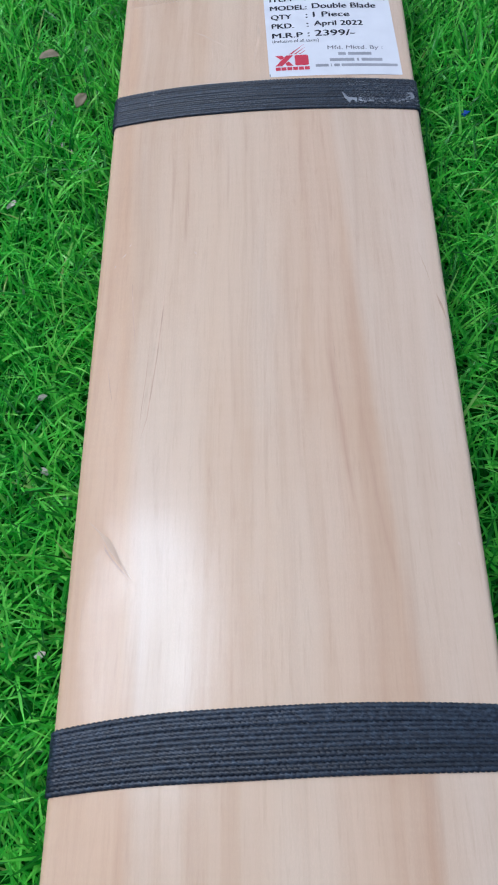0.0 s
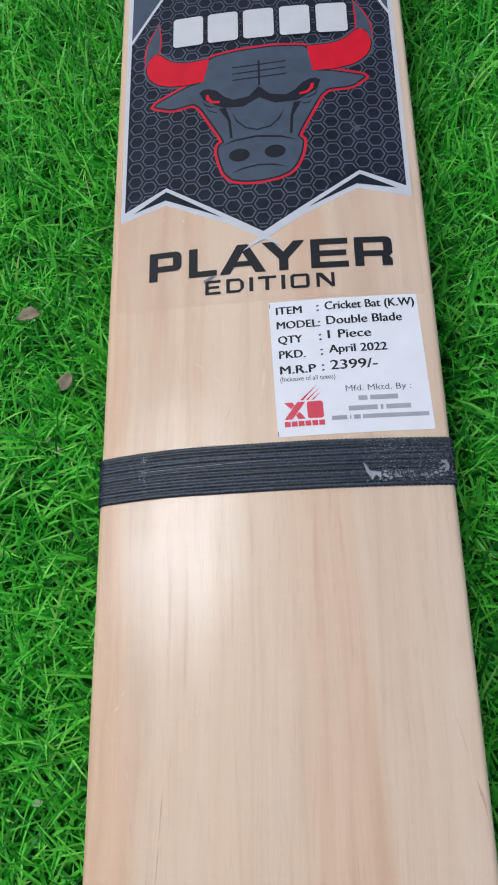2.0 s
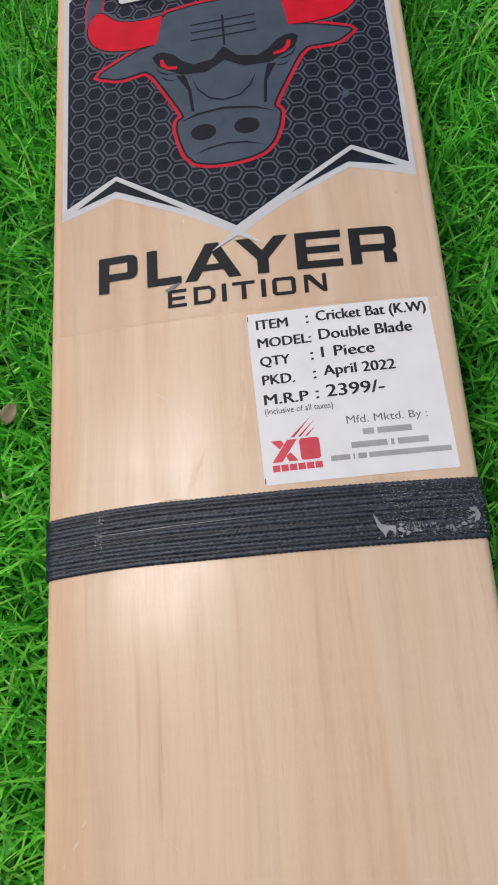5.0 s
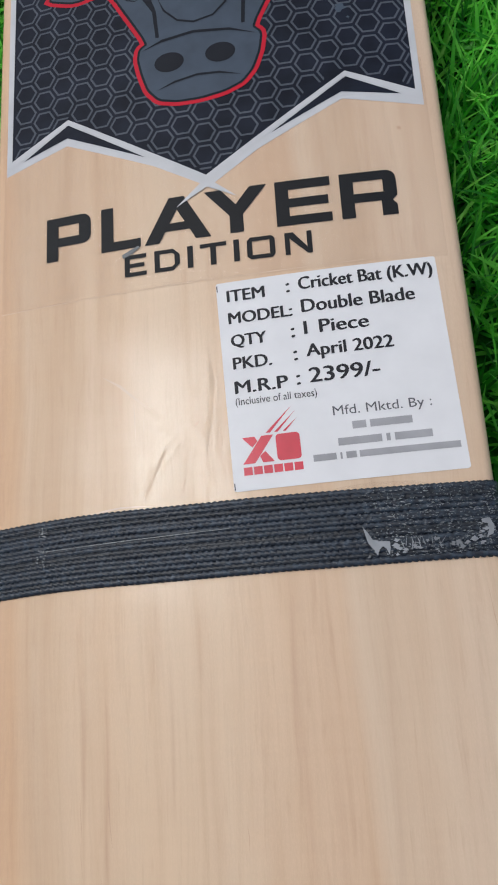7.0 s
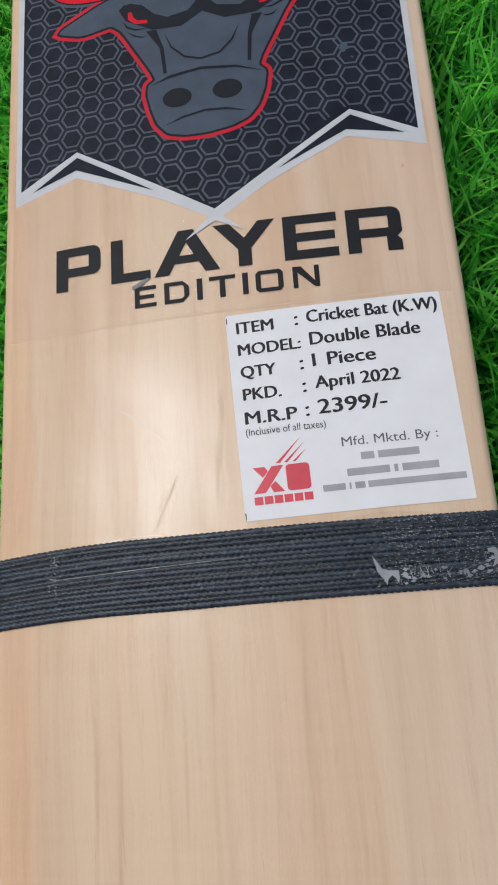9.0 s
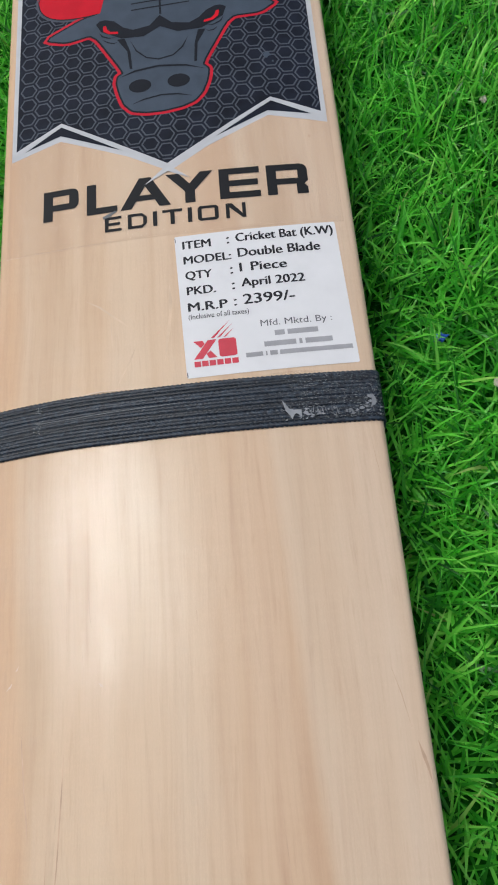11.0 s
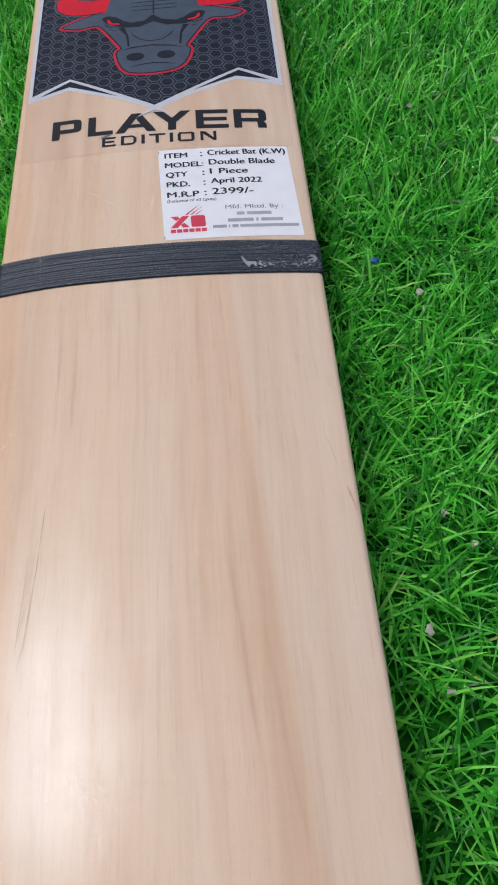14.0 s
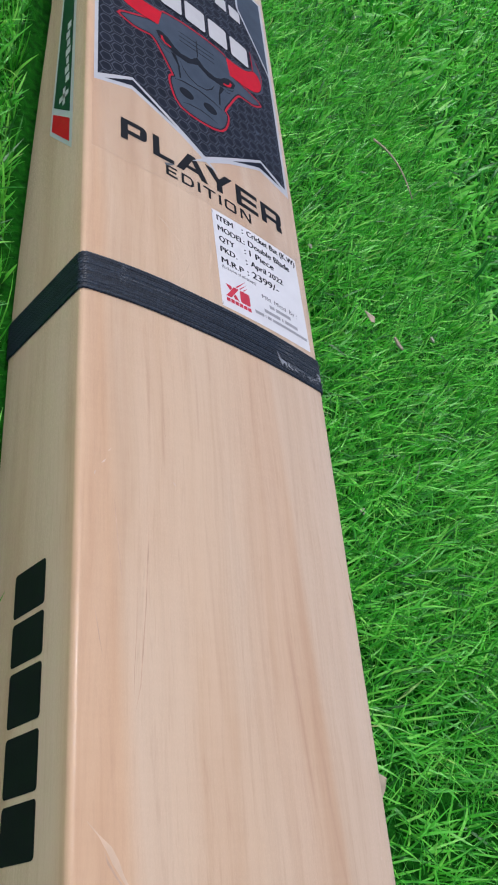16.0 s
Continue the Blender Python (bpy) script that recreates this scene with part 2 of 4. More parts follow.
def grass_material():
    m, b, t = material("grass_blade", rough=0.38, spec=0.5)
    geo = t.nodes.new("ShaderNodeNewGeometry")
    c = ramp(t, geo.outputs["Random Per Island"], [(0.0, (0.016, 0.13, 0.008)), (0.25, (0.052, 0.37, 0.020)), (0.6, (0.145, 0.67, 0.048)), (0.9, (0.27, 0.82, 0.095)), (0.99, (0.36, 0.84, 0.13)), (1.0, (0.44, 0.52, 0.16))])
    patch = node(t, "ShaderNodeTexNoise", Scale=22.0, Detail=3.0)
    t.links.new(coords(t), patch.inputs["Vector"])
    c = blend(t, 0.6, c, ramp(t, patch.outputs["Fac"], [(0.32, (0.8, 0.84, 0.75)), (0.62, (1, 1, 1))]), "MULTIPLY")
    t.links.new(c, b.inputs["Base Color"])
    tr = t.nodes.new("ShaderNodeBsdfTranslucent")
    t.links.new(c, tr.inputs["Color"])
    mix = node(t, "ShaderNodeMixShader", Fac=0.38)
    t.links.new(b.outputs[0], mix.inputs[1])
    t.links.new(tr.outputs[0], mix.inputs[2])
    t.links.new(mix.outputs[0], t.nodes["Material Output"].inputs["Surface"])
    return m


def soil_material():
    m, b, t = material("mossy_soil", rough=0.95, spec=0.08)
    n = node(t, "ShaderNodeTexNoise", Scale=260.0, Detail=5.0)
    t.links.new(coords(t), n.inputs["Vector"])
    t.links.new(ramp(t, n.outputs["Fac"], [(0.3, (0.005, 0.042, 0.003)), (0.6, (0.012, 0.11, 0.005)), (0.8, (0.022, 0.10, 0.007))]), b.inputs["Base Color"])
    bumped(t, b, n.outputs["Fac"], 0.8, 0.004)
    return m


def film_material():
    m, b, t = material("clear_film", (0.9, 0.9, 0.9), 0.12)
    tr = t.nodes.new("ShaderNodeBsdfTransparent")
    tr.inputs["Color"].default_value = (0.978, 0.965, 0.95, 1)
    mix = node(t, "ShaderNodeMixShader", Fac=0.035)
    t.links.new(tr.outputs[0], mix.inputs[1])
    t.links.new(b.outputs[0], mix.inputs[2])
    t.links.new(mix.outputs[0], t.nodes["Material Output"].inputs["Surface"])
    return m


WOOD, TWINE, GRASS, SOIL, FILM = wood_material(), twine_material(), grass_material(), soil_material(), film_material()
PAPER = print_material("white_label_paper", (0.635, 0.635, 0.64), 0.5, 0.08, 0.03)
INK = print_material("black_label_ink", (0.018, 0.018, 0.022), 0.5, 0.0)
GREYINK = print_material("grey_label_ink", (0.10, 0.10, 0.11), 0.5, 0.0)
REDINK = print_material("red_label_ink", (0.50, 0.035, 0.06), 0.4, 0.25)
NAVY = print_material("navy_decal_print", (0.0088, 0.0115, 0.020), 0.50, 0.0, 0.3, 0.09)
HEXGREY = print_material("grey_hexagon_print", (0.066, 0.075, 0.095), 0.45, 0.02, 0.12, 0.1)
SILVER = print_material("silver_decal_print", (0.46, 0.468, 0.48), 0.30, 0.25, 0.05)
STEEL = print_material("steel_grey_print", (0.050, 0.066, 0.090), 0.45, 0.02, 0.12, 0.1)
STEELDARK = print_material("dark_grey_print", (0.011, 0.013, 0.018), 0.45, 0.01, 0.12, 0.08)
RIMRED = print_material("dark_red_decal_print", (0.40, 0.012, 0.028), 0.4, 0.02, 0.08, 0.08)
RED = print_material("red_decal_print", (0.47, 0.006, 0.018), 0.4, 0.02, 0.08, 0.08)
OFFWHITE = print_material("white_decal_print", (0.48, 0.475, 0.47), 0.4, 0.05, 0.04)
GREEN = print_material("dark_green_print", (0.012, 0.045, 0.03), 0.35)
LIGHTINK = print_material("pale_grey_label_ink", (0.30, 0.30, 0.31), 0.5, 0.0)
BLACK = print_material("black_decal_print", (0.008, 0.009, 0.011), 0.55, 0.0)
GLUE = print_material("dried_white_glue", (0.21, 0.222, 0.235), 0.35, 0.3, 0.35)
GREYGLUE = print_material("grey_glue", (0.15, 0.16, 0.165), 0.4, 0.2, 0.4)
FILMEDGE = print_material("film_edge_line", (0.53, 0.39, 0.28), 0.4, 0.2, 0.1)
GOUGE = print_material("bare_wood_gouge", (0.57, 0.44, 0.335), 0.45, 0.3, 0.15)
TORN = print_material("torn_bare_wood", (0.56, 0.415, 0.288), 0.6, 0.0, 0.15)
RUB = print_material("rubbed_matt_wood", (0.545, 0.41, 0.285), 0.45, 0.08, 0.12)
SPLIT = print_material("dark_wood_split", (0.48, 0.335, 0.23), 0.5, 0.06, 0.2)
DRYLEAF = print_material("dry_leaf", (0.235, 0.195, 0.125), 0.7, 0.0, 0.3)
FLAKE = print_material("tan_wood_flake", (0.42, 0.34, 0.25), 0.7, 0.0, 0.2)
CHIP = print_material("pale_wood_chip", (0.44, 0.41, 0.33), 0.75, 0.0, 0.2)
BLUE = print_material("blue_plastic", (0.02, 0.08, 0.35), 0.4, 0.1, 0.2)
RUBBER = print_material("black_grip_rubber", (0.02, 0.02, 0.022), 0.6, 0.0, 0.2)

# ---- building helpers (decals are drawn in millimetres on the blade) ----
TOP, HALF, CURVE, ROUND = 0.054, 0.054, 1.1, 0.0020


def link_mesh(name, bm, mat, parent=None, label=""):
    mesh = bpy.data.meshes.new(name)
    bm.to_mesh(mesh)
    bm.free()
    mesh.materials.append(mat)
    ob = new(name, mesh)
    if parent:
        ob.parent = parent
    if label:
        tagged(ob, label)
    return ob


def part(name, bm, mat, parent, label=""):
    return link_mesh(name, bm, mat, parent, label)


def smooth(ob):
    ob.data.polygons.foreach_set("use_smooth", [True] * len(ob.data.polygons))
    return ob


def face_z(x):
    """Height of the blade's face at x metres from its middle line."""
    return TOP - CURVE * x * x


def wrap(bm, lift, step=0.004):
    """Cut flat work (metres, z = 0) into strips and lay it on the face."""
    bmesh.ops.triangulate(bm, faces=bm.faces[:])
    xs = [v.co.x for v in bm.verts]
    k = math.floor(min(xs) / step) + 1
    while k * step < max(xs):
        bmesh.ops.bisect_plane(bm, geom=bm.verts[:] + bm.edges[:] + bm.faces[:], dist=1e-7, plane_co=(k * step, 0, 0), plane_no=(1, 0, 0))
        k += 1
    for v in bm.verts:
        v.co.z += face_z(v.co.x) + lift
    return bm


def sheet(polys, lift, wrapped=True):
    """Flat shapes from outlines in millimetres."""
    bm = bmesh.new()
    for p in polys:
        f = bm.faces.new([bm.verts.new((x / 1000, y / 1000, 0)) for x, y in p])
        f.normal_update()
        if f.normal.z < 0:
            f.normal_flip()
    return wrap(bm, lift) if wrapped else bm


def rect(x0, y0, x1, y1):
    return [(x0, y0), (x1, y0), (x1, y1), (x0, y1)]


def rounded(x0, y0, x1, y1, r, n=4):
    out = []
    for cx, cy, a0 in ((x1 - r, y0 + r, -90), (x1 - r, y1 - r, 0), (x0 + r, y1 - r, 90), (x0 + r, y0 + r, 180)):
        out += [(cx + r * math.cos(radians(a0 + 90 * i / n)), cy + r * math.sin(radians(a0 + 90 * i / n))) for i in range(n + 1)]
    return out


def words(text):
    """The outline mesh of a line of text, scaled into the unit box."""
    curve = bpy.data.curves.new("text", "FONT")
    curve.body, curve.resolution_u = text, 3
    ob = new("text", curve)
    bpy.context.view_layer.update()
    mesh = bpy.data.meshes.new_from_object(ob.evaluated_get(bpy.context.evaluated_depsgraph_get()))
    bm = bmesh.new()
    bm.from_mesh(mesh)
    bpy.data.objects.remove(ob)
    bpy.data.curves.remove(curve)
    bpy.data.meshes.remove(mesh)
    lo = [min(v.co[i] for v in bm.verts) for i in (0, 1)]
    hi = [max(v.co[i] for v in bm.verts) for i in (0, 1)]
    for v in bm.verts:
        v.co = ((v.co.x - lo[0]) / (hi[0] - lo[0]), (v.co.y - lo[1]) / (hi[1] - lo[1]), 0)
    return bm


# ---- ground ----
bm = bmesh.new()
bmesh.ops.create_grid(bm, x_segments=40, y_segments=40, size=150)
ground = tagged(link_mesh("ground", bm, SOIL), "dark mossy soil under short green turf", "ground", kind="structure")


def grass_mesh(count, x0, x1, y0, y1, long, wide, seed):
    """Curved, tapering blades as one mesh: five rows of two points each."""
    rng = np.random.default_rng(seed)
    base = np.stack([rng.uniform(x0, x1, count), rng.uniform(y0, y1, count)], 1)
    clump = np.array([noise.noise((x * 60, y * 60, seed)) for x, y in base])
    length = (0.42 + 0.78 * rng.random(count) ** 1.3) * long * (1 + 0.25 * clump)
    width = rng.uniform(0.55, 1.0, count) * wide
    heading = rng.uniform(0, 2 * np.pi, count)
    e0 = np.radians(rng.uniform(26, 86, count))
    e1 = e0 - np.radians(rng.uniform(10, 75, count))
    rows = 5
    way = np.stack([np.cos(heading), np.sin(heading)], 1)
    pts = np.zeros((count, rows, 3))
    pts[:, 0, :2] = base
    for j in range(1, rows):
        e = e0 + (e1 - e0) * (j - 0.5) / (rows - 1)
        step = (length / (rows - 1))[:, None]
        pts[:, j, :2] = pts[:, j - 1, :2] + way * step * np.cos(e)[:, None]
        pts[:, j, 2] = pts[:, j - 1, 2] + (step[:, 0] * np.sin(e))
    pts[:, :, 2] = np.maximum(pts[:, :, 2], (0.0008 + 0.006 * rng.random(count)[:, None] ** 2) * np.arange(rows)[None] / 2)
    # blades beside the bat lean away from it; none grows under it
    inside = (np.abs(pts[:, :, 0]) < np.where(pts[:, :, 1] < 0.295, 0.0575, 0.019)) & (pts[:, :, 1] > -0.312) & (pts[:, :, 1] < 0.56)
    under = inside[:, 0]
    turned = inside.any(1) & ~under
    pts[turned, :, 0] = 2 * base[turned, 0:1] - pts[turned, :, 0]
    way[turned, 0] *= -1
    gap = np.array([noise.noise((x * 95, y * 95, seed + 20)) for x, y in base])
    # fewer blades are kept beside the toe of the bat, so darker soil shows
    bare = np.clip((base[:, 0] - 0.045) / 0.03, 0, 1) * np.clip((-0.075 - base[:, 1]) / 0.07, 0, 1) * np.clip((0.24 - base[:, 0]) / 0.08, 0, 1) * np.clip((base[:, 1] + 0.50) / 0.12, 0, 1)
    keep = ~under & ((gap > -0.2) | (rng.random(count) < 0.4)) & (rng.random(count) > 0.55 * bare)
    pts, width, way = pts[keep], width[keep], way[keep]
    roll = rng.uniform(-0.6, 0.6, len(pts))
    side = np.stack([-way[:, 1] * np.cos(roll), way[:, 0] * np.cos(roll), np.sin(roll)], 1)
    taper = np.array([0.75, 1.0, 0.92, 0.62, 0.06])
    off = side[:, None] * (width[:, None] * taper[None])[..., None] / 2
    verts = np.stack([pts - off, pts + off], 2).reshape(-1, 3)
    n = len(pts)
    q = np.array([[2 * j, 2 * j + 1, 2 * j + 3, 2 * j + 2] for j in range(rows - 1)])
    faces = (np.arange(n)[:, None, None] * rows * 2 + q[None]).reshape(-1, 4)
    return verts, faces


def turf(count, box, hole, long, wide, seed, ragged=0.03):
    """Blades over a box (x0, x1, y0, y1) with an uneven rim, none in the hole that finer turf fills."""
    x0, x1, y0, y1 = box
    v, f = grass_mesh(count, x0, x1, y0, y1, long, wide, seed)
    root = v.reshape(-1, 10, 3)[:, 0]

    def depth(b):
        return np.minimum(np.minimum(root[:, 0] - b[0], b[1] - root[:, 0]), np.minimum(root[:, 1] - b[2], b[3] - root[:, 1]))

    rag = np.array([noise.noise((x * 0.9 / ragged, y * 0.9 / ragged, 5.0)) for x, y in root[:, :2]])
    thin = np.random.default_rng(seed + 1).random(len(root))
    keep = depth(box) > ragged * (rag + 1.6 * thin)
    if hole:
        edge, inner = hole
        keep &= depth(edge) < inner * (1.2 + rag)
    v = v.reshape(-1, 10, 3)[keep]
    return v.reshape(-1, 3), f.reshape(-1, 4, 4)[:len(v)].reshape(-1, 4)


NEAR, MIDDLE, WIDE = (-0.18, 0.31, -0.34, 0.47), (-0.55, 0.75, -0.70, 0.90), (-1.5, 1.7, -1.6, 1.9)
sets = [turf(112000, NEAR, None, 0.0225, 0.0013, 3), turf(88000, MIDDLE, (NEAR, 0.03), 0.028, 0.0034, 5, 0.08),
        turf(76000, WIDE, (MIDDLE, 0.09), 0.042, 0.0125, 11, 0.25), turf(84000, (-3.0, 3.2, -3.1, 3.4), (WIDE, 0.28), 0.075, 0.028, 13, 0.8)]
verts, faces, n = [], [], 0
for v, f in sets:
    verts.append(v)
    faces.append(f + n)
    n += len(v)
verts, faces = np.concatenate(verts), np.concatenate(faces)
mesh = bpy.data.meshes.new("grass")
mesh.vertices.add(len(verts))
mesh.vertices.foreach_set("co", verts.astype(np.float32).ravel())
mesh.loops.add(faces.size)
mesh.loops.foreach_set("vertex_index", faces.astype(np.int32).ravel())
mesh.polygons.add(len(faces))
mesh.polygons.foreach_set("loop_start", np.arange(0, faces.size, 4, dtype=np.int32))
mesh.update(calc_edges=True)
mesh.validate()
mesh.polygons.foreach_set("use_smooth", np.ones(len(mesh.polygons), bool))
mesh.materials.append(GRASS)
grass = tagged(new("grass", mesh), "short dense bright green lawn grass", "grass", kind="stuff")

# ---- the bat ----
bat = tagged(new("cricket_bat"), "pale varnished willow cricket bat lying face up on grass", "cricket bat")


def section(y, grow=0.0, arc=5):
    """The blade's outline across at y metres, anticlockwise from the middle of the face; grow: metres outwards."""
    half, bottom = HALF, 0.0
    if y > 0.0:
        bottom = 0.0155 * min(1.0, y / 0.17) ** 1.25
    if y > 0.245:
        s = min(1.0, (y - 0.245) / 0.05)
        half = HALF - (HALF - 0.021) * (1 - math.sqrt(max(0.0, 1 - s * s)))
    if y < -0.275:
        s = min(1.0, (-0.275 - y) / 0.035)
        half = HALF - 0.010 * s * s
    top_drop = 0.004 * max(0.0, (-0.285 - y) / 0.025) ** 2 if y < -0.285 else 0.0
    curve = CURVE
    slope = math.atan(2 * curve * half)
    xe = half - ROUND * (1 - math.sin(slope))
    upper = [(x, TOP - top_drop - curve * x * x) for x in np.linspace(0, xe, 15)]
    cx, cz = xe - ROUND * math.sin(slope), upper[-1][1] - ROUND * math.cos(slope)
    for i in range(1, arc + 1):
        a = (math.pi / 2 - slope) * (1 - i / arc)
        upper.append((cx + ROUND * math.cos(a), cz + ROUND * math.sin(a)))
    drop = [TOP - top_drop - z for _, z in upper]
    lower = [(x, bottom + top_drop + d) for (x, _), d in zip(upper, drop)]
    right = upper + lower[::-1]
    left = [(-x, z) for x, z in right[::-1]][1:-1]
    loop = right + left
    if grow:
        pts = np.array(loop)
        t = np.roll(pts, -1, 0) - np.roll(pts, 1, 0)
        nrm = np.stack([-t[:, 1], t[:, 0]], 1)
        nrm /= np.linalg.norm(nrm, axis=1)[:, None] + 1e-12
        centre = pts - [0, (TOP + bottom) / 2]
        nrm *= np.sign((nrm * centre).sum(1))[:, None]
        loop = [tuple(p) for p in pts + nrm * grow]
    return loop


bm = bmesh.new()
stations = [-0.310, -0.3085, -0.304, -0.297, -0.288, -0.275] + list(np.linspace(-0.25, 0.245, 34)) + [0.252, 0.26, 0.268, 0.276, 0.284, 0.29, 0.295]
loops = [[bm.verts.new((x, y, z)) for x, z in section(y)] for y in stations]
for a, b in zip(loops, loops[1:]):
    for i in range(len(a)):
        j = (i + 1) % len(a)
        bm.faces.new((a[i], a[j], b[j], b[i]))
bm.faces.new(loops[0])
bm.faces.new(loops[-1][::-1])
bmesh.ops.recalc_face_normals(bm, faces=bm.faces[:])
blade = smooth(part("blade", bm, WOOD, bat, "varnished pale willow with long straight grain"))

# handle and ribbed grip above the shoulders
bm = bmesh.new()
rings = []
for i, y in enumerate(np.linspace(0.285, 0.56, 90)):
    r = 0.0165 + (0.0007 if i % 3 == 0 else 0.0)
    if i == 89:
        r = 0.012
    rings.append([bm.verts.new((r * math.cos(a), y, 0.036 + 0.88 * r * math.sin(a))) for a in np.linspace(0, 2 * math.pi, 20, endpoint=False)])
for a, b in zip(rings, rings[1:]):
    for i in range(20):
        j = (i + 1) % 20
        bm.faces.new((a[i], b[i], b[j], a[j]))
bm.faces.new(rings[0])
bm.faces.new(rings[-1][::-1])
bmesh.ops.recalc_face_normals(bm, faces=bm.faces[:])
smooth(part("grip", bm, RUBBER, bat, "ribbed black rubber grip"))

# ---- twine bindings ----


def cord(y, tilt, radius, pitch, phase, seed, bow=0.0):
    """One turn of three-ply twine round the blade."""
    rng = random.Random(seed)
    pts = np.roll(np.array(section(y, radius * 0.40)), -19, 0)
    closed = np.concatenate([pts, pts[:1]])
    seg = np.linalg.norm(np.diff(closed, axis=0), axis=1)
    s = np.concatenate([[0], np.cumsum(seg)])
    n = int(s[-1] / 0.00024)
    u = np.linspace(0, s[-1], n, endpoint=False)
    cx, cz = np.interp(u, s, closed[:, 0]), np.interp(u, s, closed[:, 1])
    t = np.stack([np.roll(cx, -1) - np.roll(cx, 1), np.roll(cz, -1) - np.roll(cz, 1)], 1)
    t /= np.linalg.norm(t, axis=1)[:, None]
    out = np.stack([t[:, 1], -t[:, 0]], 1)
    out *= np.sign((out * np.stack([cx, cz - TOP / 2], 1)).sum(1))[:, None]
    wander = 0.00009 * np.sin(u * 46 + rng.uniform(0, 6)) + 0.00005 * np.sin(u * 133 + rng.uniform(0, 6))
    yy = y + tilt * cx - 1.2 * np.minimum(0, cx + 0.022) ** 2 - 0.5 * np.maximum(0, cx - 0.03) ** 2 - bow * cx ** 2 + wander
    lay = 1 if t[np.argmax(cz), 0] > 0 else -1
    m = 10
    vs = np.zeros((n, m, 3))
    for k in range(m):
        a = 2 * math.pi * k / m
        r = radius * (0.38 + 0.70 * np.abs(np.cos(1.5 * a + lay * math.pi * u / pitch + phase)) ** 0.8)
        vs[:, k, 0] = cx + out[:, 0] * r * math.cos(a) * 0.66
        vs[:, k, 2] = cz + out[:, 1] * r * math.cos(a) * 0.66
        vs[:, k, 1] = yy + r * math.sin(a)
    idx = np.arange(n * m).reshape(n, m)
    q = np.stack([idx, np.roll(idx, -1, 1), np.roll(np.roll(idx, -1, 1), -1, 0), np.roll(idx, -1, 0)], -1).reshape(-1, 4)
    me = bpy.data.meshes.new("twine_turn")
    me.from_pydata(vs.reshape(-1, 3).tolist(), [], q.tolist())
    me.materials.append(TWINE)
    me.polygons.foreach_set("use_smooth", [True] * len(me.polygons))
    me.update()
    return me


def binding(y_low, y_high, turns, tilt, seed, bow=0.0):
    b = new("twine_binding")
    b.parent = bat
    tagged(b, "tight wound band of waxed black twine")
    width = (y_high - y_low) / turns
    bm = bmesh.new()
    a, c = ([bm.verts.new((x, y + tilt * x - 1.2 * min(0, x + 0.022) ** 2 - k * x * x, z)) for x, z in section(y, 0.00045)] for y, k in ((y_low + 0.0006, 0), (y_high - 0.0006, bow)))
    for i in range(len(a)):
        j = (i + 1) % len(a)
        bm.faces.new((a[i], a[j], c[j], c[i]))
    bmesh.ops.recalc_face_normals(bm, faces=bm.faces[:])
    part("under_layer", bm, TWINE, b)
    for i in range(turns):
        slack = random.Random(seed * 7 + i)
        y = y_low + (i + 0.5 + (slack.uniform(-0.13, 0.13) if 0 < i < turns - 1 else 0)) * width
        ob = new("twine_turn", cord(y, tilt, width * slack.uniform(0.74, 0.82), 0.00130, i * 1.3, seed + i, bow * i / (turns - 1)))
        ob.parent = b
    return b


upper_binding = binding(-0.0124, 0.0025, 15, 0.004, 20)
lower_binding = binding(-0.2305, -0.2146, 15, 0.03, 60, 0.56)

# dried glue smeared over the upper binding
rng = random.Random(4)


def flake(x, y, size, n=7, stretch=1.0):
    a0 = rng.uniform(0, 6.28)
    return [(x + stretch * size * rng.uniform(0.2, 1) * math.cos(a0 + 6.283 * i / n), y + size * rng.uniform(0.2, 1) * math.sin(a0 + 6.283 * i / n)) for i in range(n)]


polys = [[(27.2, -5.0), (28.2, -6.4), (29.0, -7.8), (30.2, -8.2), (32.2, -8.3), (32.3, -9.6), (32.0, -11.0), (31.5, -9.8), (30.8, -9.2), (30.0, -10.0), (29.7, -11.1), (29.2, -10.0), (28.0, -8.4)],
         [(50.2, -5.2), (51.8, -5.0), (52.6, -6.6), (52.2, -8.2), (50.8, -8.8), (51.4, -7.6), (51.4, -6.2), (50.4, -5.9)]]
for i in range(46):
    x = rng.uniform(31, 52.5)
    polys.append(flake(x, rng.gauss(-9.8, 0.8) + (2.5 if x > 50 else 0), rng.uniform(0.2, 0.6), 11, stretch=rng.uniform(0.8, 2.2)))
for i in range(14):
    x0, y0 = rng.uniform(34, 44), rng.uniform(-10.5, -9)
    polys.append([(x0, y0), (x0 + 0.2, y0), (x0 + rng.uniform(-0.8, 1.2), y0 + rng.uniform(1.2, 2.6))])
tagged(part("glue_residue", sheet(polys, 0.0011), GLUE, upper_binding), "smeared whitish dried glue", kind="stuff")
polys = []
for i in range(1100):
    x = 27 + 27 * rng.random() ** 0.8
    polys.append(flake(x, rng.uniform(-11.5, 2.2), rng.uniform(0.06, 0.20), 5, rng.uniform(1, 3.2)))
part("loose_thread", sheet([[(-40, -4.5), (-20, -3.85), (0, -3.3), (2, -3.2), (0, -3.2), (-20, -3.7), (-40, -4.38)]], 0.0012), GREYGLUE, upper_binding, "loose grey thread")
tagged(part("glue_speckle", sheet(polys, 0.00105), GREYGLUE, upper_binding), "grey dried glue speckles", kind="stuff")
polys = [flake(rng.gauss(-39.8, 0.7), rng.uniform(-7.5, 1.2), rng.uniform(0.10, 0.30), 9, rng.uniform(0.8, 1.8)) for i in range(44)]
tagged(part("glue_residue", sheet(polys, 0.0011), GREYGLUE, upper_binding), "grey glue spots", kind="stuff")

